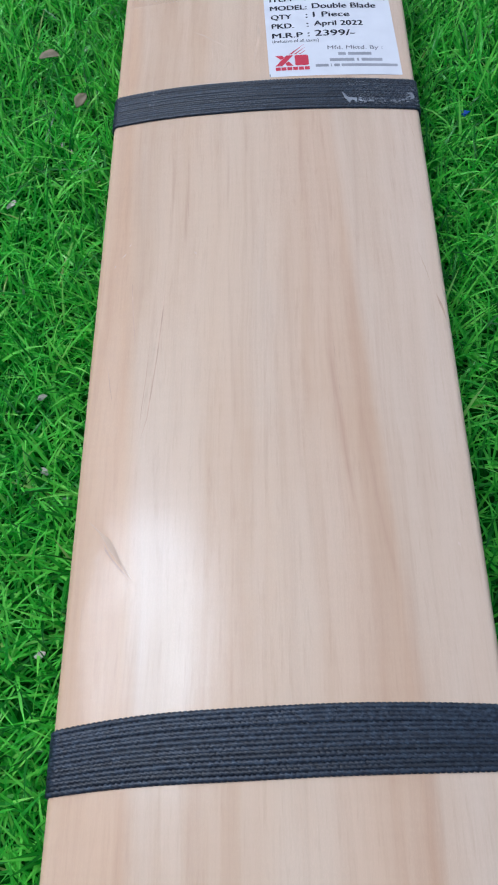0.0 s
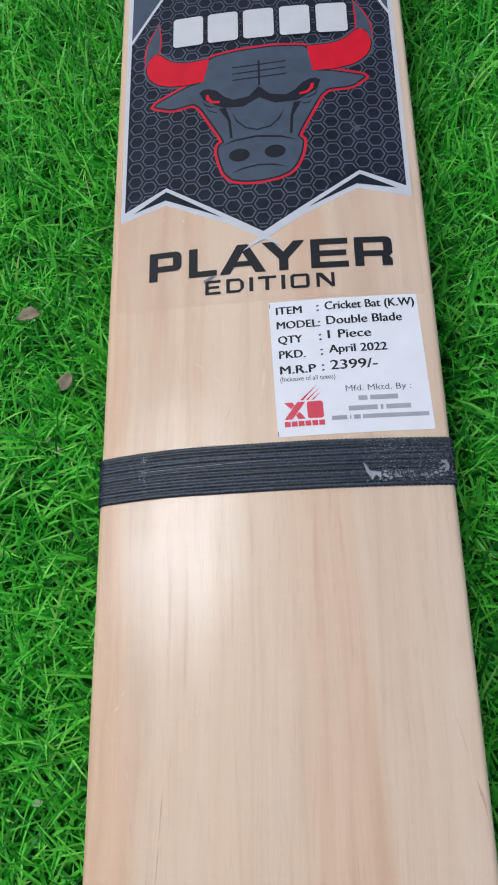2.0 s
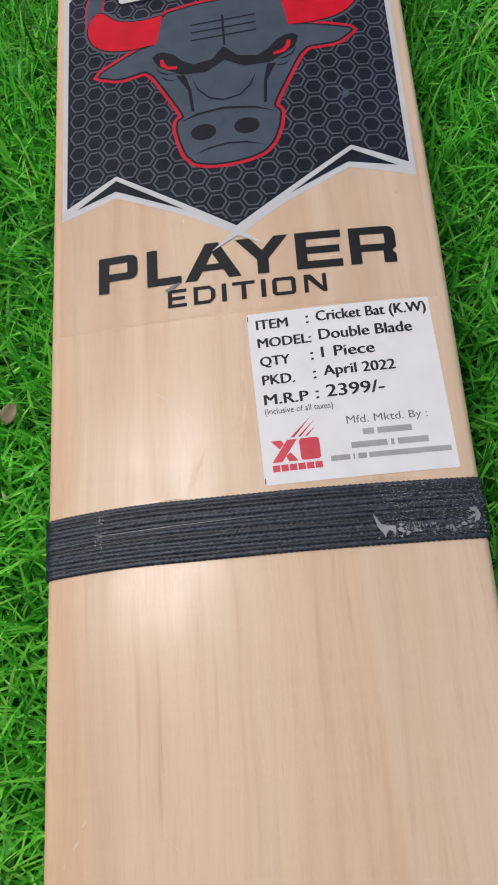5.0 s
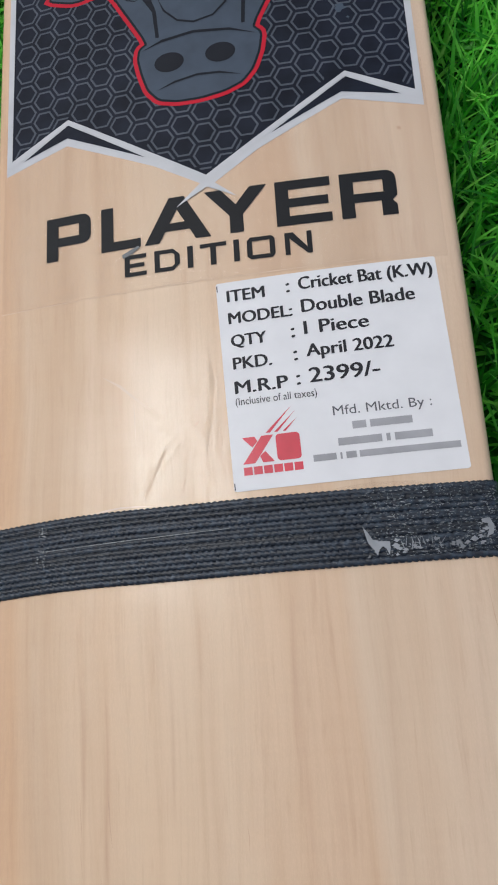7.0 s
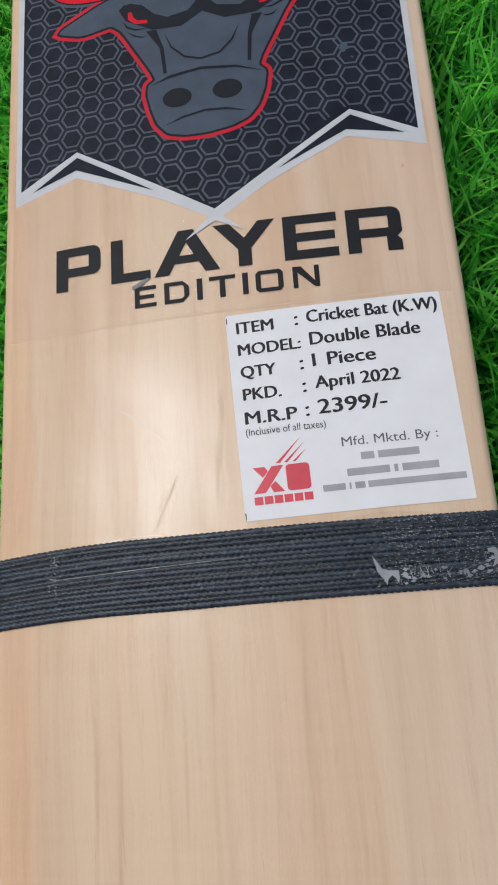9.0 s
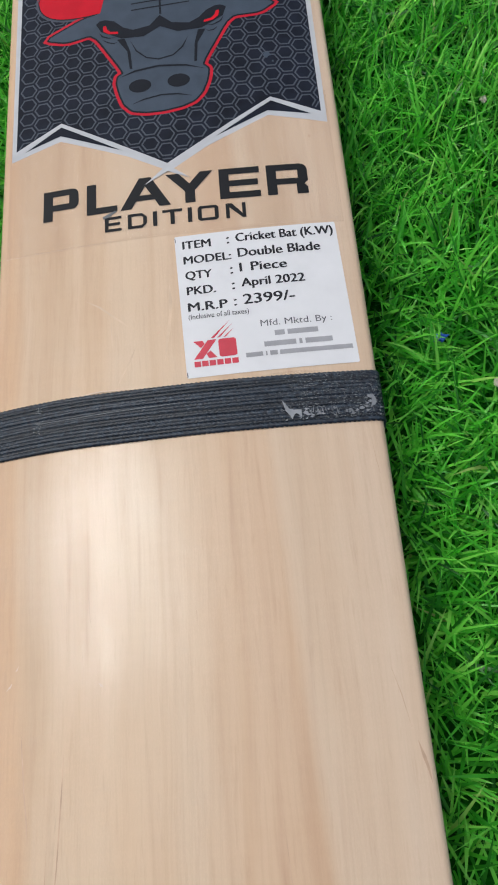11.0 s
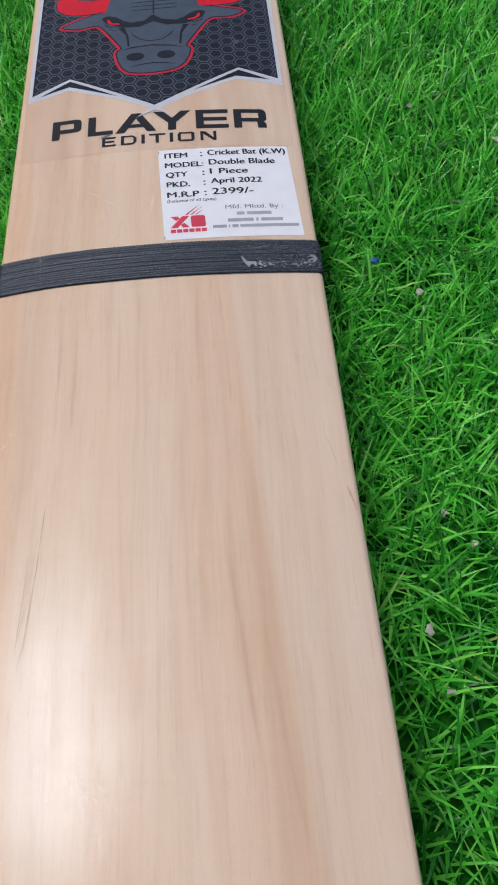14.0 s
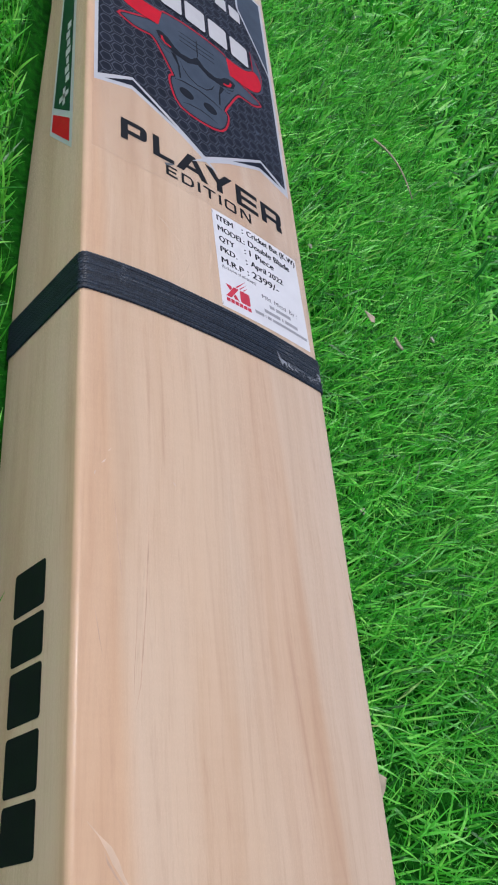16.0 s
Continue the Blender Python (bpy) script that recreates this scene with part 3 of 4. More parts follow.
part("tape_edge", sheet([[(-30.5, 2.3), (-29.0, 2.7), (-25.5, 3.3), (-22.5, 3.55), (-18.0, 3.4), (-15.2, 3.0), (-18.0, 3.1), (-22.5, 3.2), (-26.0, 2.8)]], 0.0002), GOUGE, upper_binding, "pale clear tape edge")
part("tape_edge", sheet([[(19.0, 2.4), (23.9, 3.5), (30.3, 4.0), (38.0, 3.6), (44.0, 2.4)]], 0.0002), FILM, upper_binding, "clear tape edge")

# ---- face decal ----
decal = new("decal")
decal.parent = bat
tagged(decal, "navy face sticker with silver border and hexagons")
part("border", sheet([[(-51.4, 236), (-51.0, 89.3), (-34.8, 94.4), (-13, 84.2), (0, 76.4), (12, 84.6), (32, 95.0), (50.3, 91.0), (50.6, 236)]], 0.00006), SILVER, decal, "silver border")
FIELD = [(-49.6, 234), (-49.6, 93.3), (-34.6, 101.7), (-0.6, 79.6), (33.3, 102.4), (48.8, 95.3), (48.8, 234)]
part("field", sheet([FIELD], 0.00010), NAVY, decal)
part("chevron", sheet([[(-46.5, 92.6), (-34.8, 96.6), (-15.0, 87.0), (-34.6, 100.2)]], 0.00011), NAVY, decal)
part("chevron", sheet([[(45.5, 94.6), (32.0, 96.9), (15.0, 88.2), (33.3, 100.9)]], 0.00011), NAVY, decal)


def within(p, poly):
    hit = False
    for (x0, y0), (x1, y1) in zip(poly, poly[1:] + poly[:1]):
        if (y0 > p[1]) != (y1 > p[1]) and p[0] < (x1 - x0) * (p[1] - y0) / (y1 - y0) + x0:
            hit = not hit
    return hit


polys = []
for i in range(-10, 11):
    for j in range(0, 26):
        c = (i * 5.05 - 0.6, 79 + j * 6.02 + (3.01 if i % 2 else 0))
        R0, R1 = 2.98, 2.42
        ring = [(c[0] + R0 * math.cos(radians(60 * k)), c[1] + R0 * math.sin(radians(60 * k))) for k in range(6)]
        core = [(c[0] + R1 * math.cos(radians(60 * k)), c[1] + R1 * math.sin(radians(60 * k))) for k in range(6)]
        for k in range(6):
            quad = [ring[k], ring[(k + 1) % 6], core[(k + 1) % 6], core[k]]
            if all(within(p, FIELD) for p in quad) and within((sum(p[0] for p in quad) / 4, sum(p[1] for p in quad) / 4), FIELD):
                polys.append(quad)
part("hexagon_print", sheet(polys, 0.00014), HEXGREY, decal, "grey hexagon outlines")
part("border_strip", sheet([[(-51.4, 236), (-51.0, 89.8), (-49.6, 93.4), (-49.6, 236)]], 0.00018), SILVER, decal)
part("border_strip", sheet([[(50.3, 91.4), (50.6, 236), (48.8, 236), (48.8, 95.4)]], 0.00018), SILVER, decal)
part("border_strip", sheet([[(-50.9, 90.6), (-34.6, 100.3), (-0.6, 78.0), (-0.6, 79.6), (-34.6, 101.8), (-49.6, 93.4)]], 0.00012), SILVER, decal)
part("border_strip", sheet([[(-0.6, 78.0), (33.3, 101.0), (50.3, 92.6), (48.8, 95.4), (33.3, 102.5), (-0.6, 79.6)]], 0.00012), SILVER, decal)
part("spark", sheet([[(-0.3, 79.2), (1.0, 77.3), (-7.9, 72.2)]], 0.00024), SILVER, decal, "silver crossing point")
part("spark", sheet([[(-1.0, 79.2), (-2.3, 77.3), (6.3, 72.9)]], 0.00027), SILVER, decal, "silver crossing point")
part("scuff", sheet([flake(33.5, 120.5, 2.0, 11), flake(31.6, 123.4, 0.7, 8), flake(35.4, 117.5, 0.6, 8)], 0.00021), STEEL, decal, "faint grey scuff")
part("corner_panel", sheet([[(-49.6, 173.5), (-36.8, 195.5), (-27.5, 212), (-27.5, 234), (-49.6, 234)]], 0.00018), STEEL, decal)
part("corner_panel", sheet([[(48.8, 176.5), (42.4, 189.5), (31.0, 212), (31.0, 234), (48.8, 234)]], 0.00018), STEEL, decal)
part("corner_line", sheet([[(-49.6, 171.4), (-35.4, 195.6), (-26.0, 212), (-26.0, 234), (-27.5, 234), (-27.5, 212), (-36.8, 195.5), (-49.6, 173.5)]], 0.00018), SILVER, decal)
part("corner_line", sheet([[(48.8, 174.2), (41.2, 189.3), (29.6, 212), (29.6, 234), (31.0, 234), (31.0, 212), (42.4, 189.5), (48.8, 176.5)]], 0.00018), SILVER, decal)

# emblem in plain shapes
CREST = [(-19.1, 158.6), (-8, 160.4), (6, 161), (17.5, 160), (19.2, 148), (26, 147.2), (38.6, 144.4), (33, 140.0), (22.6, 139.1), (12.2, 118.8), (14.4, 116.4), (13.6, 111.5), (11.8, 106.8), (9.2, 103.6), (5.0, 101.8),
         (-1.0, 100.9), (-6.5, 101.0), (-11.0, 102.2), (-13.6, 105.4), (-15.0, 110.0), (-15.9, 114.6), (-15.5, 117.4), (-13.3, 118.8), (-23.6, 138.3), (-33, 136.6), (-40.6, 139.4), (-27, 146.2), (-21.3, 147.4)]


def grown(poly, by):
    """An outline moved outwards by some millimetres."""
    area = sum(x0 * y1 - x1 * y0 for (x0, y0), (x1, y1) in zip(poly, poly[1:] + poly[:1]))
    sign, out = (1 if area > 0 else -1), []
    for a, b, c in zip(poly[-1:] + poly[:-1], poly, poly[1:] + poly[:1]):
        n1, n2 = Vector((b[1] - a[1], a[0] - b[0])).normalized(), Vector((c[1] - b[1], b[0] - c[0])).normalized()
        d = (n1 + n2) / max(0.35, 1 + n1.dot(n2))
        out.append((b[0] + sign * by * d.x, b[1] + sign * by * d.y))
    return out


def eased(poly, keep=(), ratio=0.25, rounds=2):
    """Round an outline's corners, but for those kept."""
    kept = [poly[i] for i in keep]
    for _ in range(rounds):
        out = []
        for a, b, c in zip(poly[-1:] + poly[:-1], poly, poly[1:] + poly[:1]):
            if b in kept:
                out.append(b)
            else:
                out += [(b[0] + ratio * (a[0] - b[0]), b[1] + ratio * (a[1] - b[1])), (b[0] + ratio * (c[0] - b[0]), b[1] + ratio * (c[1] - b[1]))]
        poly = out
    return poly


def stroke(points, half):
    """The outline of a thin strip along a bent line, pointed at both ends."""
    p = [Vector(q) for q in points]
    left, right = [], []
    for i in range(1, len(p) - 1):
        d = (p[i + 1] - p[i - 1]).normalized()
        n = Vector((-d.y, d.x)) * half * (1 if i % 2 else 0.75)
        left.append(tuple(p[i] + n))
        right.append(tuple(p[i] - n))
    return [points[0]] + left + [points[-1]] + right[::-1]


CREST = eased(CREST, (), 0.14, 2)
HORN_L = [(-19.1, 158.4), (-27, 157.6), (-34, 159.2), (-38.6, 164.6), (-41.6, 163.6), (-43.6, 158.4), (-42.2, 152.4), (-37.5, 148.4), (-30, 147.0), (-21.3, 147.6)]
HORN_R = [(17.5, 160), (25, 160.2), (31.4, 162.0), (36.4, 167.4), (39.6, 166.6), (41.6, 161), (40.2, 155.2), (35.6, 150.6), (28, 148.4), (19.2, 148)]
TIP_L = [(-38.6, 164.6), (-38.0, 171), (-38.8, 179.4), (-42.6, 171.5), (-43.9, 165.5), (-43.6, 158.4), (-41.6, 163.6)]
TIP_R = [(36.4, 167.4), (36.4, 173.5), (35.9, 181.6), (40.2, 174), (42.0, 167.5), (41.6, 161), (39.6, 166.6)]
HORN_L, HORN_R = eased(HORN_L, (0, 9)), eased(HORN_R, (0, 9))
TIP_L, TIP_R = eased(TIP_L, (0, 2, 5, 6), 0.25, 1), eased(TIP_R, (0, 2, 5, 6), 0.25, 1)
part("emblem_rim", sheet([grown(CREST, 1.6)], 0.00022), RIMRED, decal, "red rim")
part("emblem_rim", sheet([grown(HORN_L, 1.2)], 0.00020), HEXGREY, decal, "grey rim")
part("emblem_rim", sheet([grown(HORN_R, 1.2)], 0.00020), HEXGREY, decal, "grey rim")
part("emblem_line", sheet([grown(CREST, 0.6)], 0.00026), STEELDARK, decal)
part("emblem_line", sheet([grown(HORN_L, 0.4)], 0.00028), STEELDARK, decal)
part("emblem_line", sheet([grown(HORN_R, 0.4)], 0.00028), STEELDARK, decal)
part("emblem_shield", sheet([CREST], 0.00030), STEEL, decal, "steel grey tapering shield shape")
part("emblem_crescent", sheet([HORN_L], 0.00032), RED, decal, "red crescent")
part("emblem_crescent", sheet([HORN_R], 0.00032), RED, decal, "red crescent")
part("emblem_tip", sheet([grown(TIP_L, 0.5)], 0.00024), RED, decal)
part("emblem_tip", sheet([grown(TIP_R, 0.5)], 0.00024), RED, decal)
part("emblem_tip", sheet([TIP_L], 0.00032), STEEL, decal)
part("emblem_tip", sheet([TIP_R], 0.00032), STEEL, decal)
part("emblem_bar", sheet([rect(-0.9, 143, -0.2, 154.8)], 0.00036), STEELDARK, decal)
for k, y in enumerate((146.6, 149.6, 152.6)):
    part("emblem_bar", sheet([[(-10.5, y - 0.3), (-0.9, y), (-0.9, y + 0.6), (-10.5, y + 0.2)]], 0.00036), STEELDARK, decal)
    part("emblem_bar", sheet([[(-0.2, y), (9.5, y + 0.7), (9.5, y + 1.2), (-0.2, y + 0.6)]], 0.00036), STEELDARK, decal)
part("emblem_band", sheet([[(-22.8, 142.4), (-21.4, 143.7), (-19.6, 143.9), (-16.4, 142.6), (-13.4, 139.2), (-10, 137.4), (-4.5, 138.4), (-0.8, 142.6), (3.2, 138.6), (9, 137.6), (12.4, 139.6), (15.0, 142.6), (18.0, 144.3), (20.0, 144.5), (21.8, 143.4), (20.5, 139.4), (13, 134.6), (5, 134.2), (-0.8, 137.4), (-6.5, 133.8), (-14, 134.2), (-21, 138.6)]], 0.00038), STEELDARK, decal, "dark wavy band")
part("emblem_band", sheet([[(-15.6, 134), (-13.0, 134), (-11.2, 128), (-10.6, 120), (-11.5, 120), (-12.2, 128)]], 0.00038), STEELDARK, decal)
part("emblem_band", sheet([[(14.4, 134), (11.8, 134), (10.4, 128), (9.9, 120), (10.8, 120), (11.4, 128)]], 0.00038), STEELDARK, decal)
part("emblem_band", sheet([[(-15.2, 116.8), (-10, 119.2), (-2, 120.3), (7, 119.2), (13.6, 116.4), (7, 118.5), (-2, 119.5), (-10, 118.4)]], 0.00038), STEELDARK, decal)
part("emblem_band", sheet([[(-11.6, 104.6), (-7, 106.6), (-1.4, 107.6), (4, 107.2), (9.0, 105.4), (4, 106.6), (-1.4, 107.0), (-7, 106.0)]], 0.00038), STEELDARK, decal)
part("emblem_band", sheet([[(-10.9, 132.4), (-9.4, 127.6), (-6.0, 123.9), (-1.8, 122.5), (3.2, 123.6), (6.6, 127.0), (8.4, 131.6), (6.0, 127.2), (3.0, 124.1), (-1.8, 123.1), (-5.8, 124.4), (-9.0, 127.9)]], 0.00038), STEELDARK, decal)
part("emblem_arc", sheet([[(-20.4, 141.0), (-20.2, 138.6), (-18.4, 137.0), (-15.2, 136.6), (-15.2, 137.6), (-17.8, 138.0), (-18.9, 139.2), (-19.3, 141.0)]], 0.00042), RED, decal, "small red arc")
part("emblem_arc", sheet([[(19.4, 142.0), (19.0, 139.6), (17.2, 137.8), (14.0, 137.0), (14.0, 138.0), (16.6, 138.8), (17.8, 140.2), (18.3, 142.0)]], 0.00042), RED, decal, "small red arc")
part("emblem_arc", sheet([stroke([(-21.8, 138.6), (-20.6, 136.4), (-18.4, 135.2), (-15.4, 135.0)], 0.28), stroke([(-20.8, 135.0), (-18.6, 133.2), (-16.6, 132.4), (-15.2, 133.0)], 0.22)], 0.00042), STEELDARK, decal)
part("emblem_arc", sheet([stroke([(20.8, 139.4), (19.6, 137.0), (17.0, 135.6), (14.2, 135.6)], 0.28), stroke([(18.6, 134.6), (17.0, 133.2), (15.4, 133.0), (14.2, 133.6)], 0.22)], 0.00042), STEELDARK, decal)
for x, y in ((-8.3, 112.2), (4.4, 112.6)):
    part("emblem_oval", sheet([[(x + 3.7 * math.cos(a), y + 2.8 * math.sin(a)) for a in np.linspace(0, 2 * math.pi, 25)[:-1]]], 0.00038), STEELDARK, decal, "dark oval")

# lettering of the decal as plain white blocks
for x0, x1 in ((-33.0, -21.4), (-19.6, -8.0), (-6.0, 5.6), (7.8, 19.2), (21.6, 33.2)):
    part("block", sheet([rounded(x0 - 0.6, 165.5, x1 + 0.6, 181.0, 1.6)], 0.00040), STEELDARK, decal)
    part("block", sheet([rounded(x0, 166.1, x1, 180.4, 1.4)], 0.00046), OFFWHITE, decal, "white block")
for i in range(7):
    x = -34 + i * 9.6
    part("block", sheet([rounded(x, 198.5, x + 7.4, 207.5, 0.8)], 0.00046), OFFWHITE, decal, "white block")

# ---- words under the decal ----
lettering = new("lettering")
lettering.parent = bat
tagged(lettering, "black printed words on clear film")
part("film", sheet([rect(-51.5, 52.6, 51.0, 104.0)], 0.00004), FILM, lettering, "clear film")
part("film_edge", sheet([[(50.0, 53.6), (51.2, 53.7), (51.2, 53.85), (2.0, 52.95), (2.0, 52.8)]], 0.00006), FILMEDGE, lettering)
part("film_edge", sheet([[(-51.5, 52.3), (0, 53.15), (0, 53.3), (-51.5, 52.45)]], 0.00006), FILMEDGE, lettering)
LETTERS = [
    (-40.0, [rect(0, 0, 3, 11.3), [(3, 9), (8.2, 9), (11.2, 9), (11.04, 9.94), (10.56, 10.66), (9.84, 11.14), (9.0, 11.3), (3, 11.3)], [(3, 3.6), (9.2, 3.6), (10.0, 3.77), (10.6, 4.19), (11.03, 4.83), (11.2, 5.6), (11.2, 5.9), (3, 5.9)], rect(8.2, 5.9, 11.2, 9)]),
    (-26.2, [rect(0, 0, 3, 11.3), rect(3, 0, 9.6, 2.3)]),
    (-15.7, [[(0, 0), (3.5, 0), (7.8, 8.0), (7.8, 11.3), (6, 11.3)], [(15.6, 0), (9.6, 11.3), (7.8, 11.3), (7.8, 8.0), (12.1, 0)], [(4.95, 2.7), (10.65, 2.7), (9.6, 4.7), (6.0, 4.7)]]),
    (-1.4, [[(0, 11.3), (5.7, 4.4), (7.25, 4.4), (7.25, 7.2), (3.9, 11.3)], [(14.5, 11.3), (10.6, 11.3), (7.25, 7.2), (7.25, 4.4), (8.8, 4.4)], rect(5.7, 0, 8.8, 4.4)]),
    (14.9, [rect(0, 0, 3, 11.3), rect(3, 0, 12.4, 2.3), rect(3, 4.5, 11.8, 6.7), rect(3, 9, 12.4, 11.3)]),
    (29.4, [rect(0, 0, 3, 11.3), [(3, 9), (12.5, 9), (12.34, 9.94), (11.86, 10.66), (11.14, 11.14), (10.3, 11.3), (3, 11.3)], rect(9.5, 5.9, 12.5, 9), [(3, 3.7), (11.4, 3.7), (12.5, 4.8), (12.5, 5.9), (3, 5.9)], [(8.9, 0), (12.3, 0), (12.3, 2.5), (11.4, 3.7), (8.9, 3.7)]]),
]
for x, polys in LETTERS:
    part("letter", sheet([[(x + px, 63.7 + py) for px, py in p] for p in polys], 0.00014), BLACK, lettering)
SMALL = [
    (-20.6, [rect(0, 0, 1.2, 5.4), rect(1.2, 0, 5.2, 1.0), rect(1.2, 2.2, 4.7, 3.2), rect(1.2, 4.4, 5.2, 5.4)]),
    (-13.5, [rect(0, 0, 1.2, 5.4), [(1.2, 0), (4.4, 0), (5.9, 1.5), (4.7, 1.5), (4.1, 1.0), (1.2, 1.0)], rect(4.7, 1.5, 5.9, 3.9), [(1.2, 4.4), (4.1, 4.4), (4.7, 3.9), (5.9, 3.9), (4.4, 5.4), (1.2, 5.4)]]),
    (-5.8, [rect(0, 0, 1.3, 5.4)]),
    (-2.9, [rect(0, 4.4, 6.1, 5.4), rect(2.4, 0, 3.7, 4.4)]),
    (4.8, [rect(0, 0, 1.3, 5.4)]),
    (7.8, [[(0.8, 0), (5.6, 0), (6.3, 0.8), (6.3, 1.0), (0, 1.0), (0, 0.8)], rect(0, 1.0, 1.2, 4.4), rect(5.1, 1.0, 6.3, 4.4), [(0, 4.4), (6.3, 4.4), (6.3, 4.6), (5.6, 5.4), (0.8, 5.4), (0, 4.6)]]),
    (16.3, [rect(0, 0, 1.1, 5.4), [(1.1, 5.4), (1.1, 3.9), (4.9, 0), (4.9, 1.6), (1.9, 5.4)], rect(4.9, 0, 6.0, 5.4)]),
]
for x, polys in SMALL:
    part("letter", sheet([[(x + px, 56.5 + py) for px, py in p] for p in polys], 0.00014), BLACK, lettering)

part("smudge", sheet([[(-21.0, 61.2), (-18.6, 62.2), (-16.8, 63.6), (-17.4, 64.0), (-19.6, 63.0), (-21.2, 62.2)]], 0.00020), GREYGLUE, lettering, "grey smudge")

# ---- price label ----
label = new("price_label")
label.parent = bat
tagged(label, "white paper price label with black print")


def on_label(a, b):
    return 2.0 + a - 0.036 * b, 4.3 + 0.022 * a + b


part("paper", sheet([[on_label(*p) for p in rounded(0, 0, 47.8, 47.3, 0.5, 2)]], 0.00012), PAPER, label)


def line(text, a, b, wide, high, mat=INK, bold=False):
    """A printed line; bold lines are struck twice, a hair apart."""
    bm = words(text)
    if bold:
        twin = bmesh.ops.duplicate(bm, geom=bm.verts[:] + bm.edges[:] + bm.faces[:])["geom"]
        for v in twin:
            if isinstance(v, bmesh.types.BMVert):
                v.co.x += 0.26 / wide
                v.co.y += 0.06 / high
                v.co.z += 0.00003
    for v in bm.verts:
        x, y = on_label(a + wide * v.co.x, b + high * v.co.y)
        v.co = (x / 1000, y / 1000, v.co.z)
    part("print", wrap(bm, 0.00018), mat, label)


line("ITEM", 2.2, 42.5, 8.2, 2.7, bold=True)
line("MODEL:", 2.1, 37.2, 13.8, 2.7, bold=True)
line("QTY", 2.2, 31.4, 7.6, 3.2, bold=True)
line("PKD.", 2.2, 26.6, 8.2, 2.7, bold=True)
line("M.R.P", 2.1, 21.1, 11.2, 2.8, bold=True)
for b in (42.8, 32.2, 26.9, 21.4):
    line(":", 15.3, b, 0.6, 2.2, bold=True)
line("Cricket Bat (K.W)", 18.0, 42.2, 28.6, 3.9, bold=True)
line("Double Blade", 18.1, 37.7, 24.0, 3.0, bold=True)
line("1 Piece", 18.1, 32.6, 13.6, 3.0, bold=True)
line("April 2022", 18.0, 26.6, 18.2, 3.7, bold=True)
line("2399/-", 18.0, 21.6, 14.6, 3.3, bold=True)
line("(Inclusive of all taxes)", 2.0, 18.0, 17.2, 2.2)
line("Mfd. Mktd. By :", 22.0, 13.2, 20.2, 2.7, GREYINK)
for b, high, spans in ((10.3, 2.1, ((25.6, 28.4), (29.2, 37.8))), (7.0, 2.1, ((22.3, 31.2), (32.1, 32.9), (33.8, 41.4))), (4.2, 1.9, ((16.9, 21.6), (22.4, 22.8), (23.6, 25.7), (26.3, 46.6)))):
    for a0, a1 in spans:
        part("print", sheet([[on_label(*p) for p in rect(a0, b + 0.3, a1, b + high - 0.2)]], 0.00018), LIGHTINK, label)
for b in (0.3, 45.2):
    part("print", sheet([[on_label(*p) for p in rect(0.12, b, 0.34, b + 1.5)]], 0.00018), INK, label)
# maker's mark as plain red shapes
mark = [[(2.4, 5.6), (4.9, 5.6), (9.2, 11.3), (6.7, 11.3)], [(6.6, 5.6), (9.0, 5.6), (7.2, 8.0), (6.0, 7.0)], [(2.6, 11.3), (5.2, 11.3), (5.8, 10.2), (4.6, 9.0)], rounded(9.6, 5.6, 14.6, 11.3, 0.8),
        [(7.6, 11.8), (8.6, 11.8), (13.6, 17.2)], [(9.4, 11.8), (10.2, 11.8), (14.2, 16.0)], [(11.2, 11.8), (11.9, 11.8), (14.4, 14.4)]]
part("print", sheet([[on_label(*p) for p in q] for q in mark], 0.00018), REDINK, label, "red maker's mark")
for i in range(6):
    part("print", sheet([[on_label(*p) for p in rect(2.4 + 2.1 * i, 3.2, 4.2 + 2.1 * i, 4.9)]], 0.00018), REDINK, label)

# ---- marks in the wood ----


def scratch(points, half, lift=0.00004):
    """A thin strip laid along the face."""
    return sheet([stroke(points, half)], lift)


def splinter(points, halves, rise):
    """A torn strip along a bent line: flat at one rim, lifted at the other, with an underside."""
    p = [Vector(q) for q in points]
    bm = bmesh.new()
    rows = []
    for i, h in enumerate(halves):
        d = (p[min(i + 1, len(p) - 1)] - p[max(i - 1, 0)]).normalized()
        n = Vector((-d.y, d.x))
        row = []
        for k, up in ((-1.0, 0.05), (-0.4, 0.7 * rise), (0.3, rise), (0.8, 0.6 * rise), (1.0, 0.05)):
            q = (p[i] + n * h * k) / 1000
            row.append(bm.verts.new((q.x, q.y, face_z(q.x) + up / 1000)))
        rows.append(row)
    for a, b in zip(rows, rows[1:]):
        for i in range(4):
            bm.faces.new((a[i], b[i], b[i + 1], a[i + 1]))
    bmesh.ops.recalc_face_normals(bm, faces=bm.faces[:])
    return bm


smooth(part("gouge", splinter([(-49.6, -165.4), (-46.6, -168.4), (-44.2, -171.0), (-42.6, -173.6), (-40.8, -176.8), (-38.6, -179.8), (-36.4, -182.6)], (0.05, 0.2, 0.75, 0.85, 0.45, 0.2, 0.05), 0.10), TORN, blade, "dished gouge with lifted bare wood"))
part("gouge", scratch([(-45.4, -171.4), (-44.4, -173.8), (-42.6, -176.4), (-40.6, -178.8), (-38.6, -181.0), (-36.4, -183.4)], 0.26), SPLIT, blade, "brown torn rim of the gouge")
part("gouge", sheet([[(-33.6, -102.0), (-33.9, -108.0), (-34.5, -115.0), (-35.3, -122.0), (-37.0, -134.0), (-36.2, -122.0), (-35.1, -112.0)]], 0.00003), RUB, blade, "dull torn sliver along a crack")
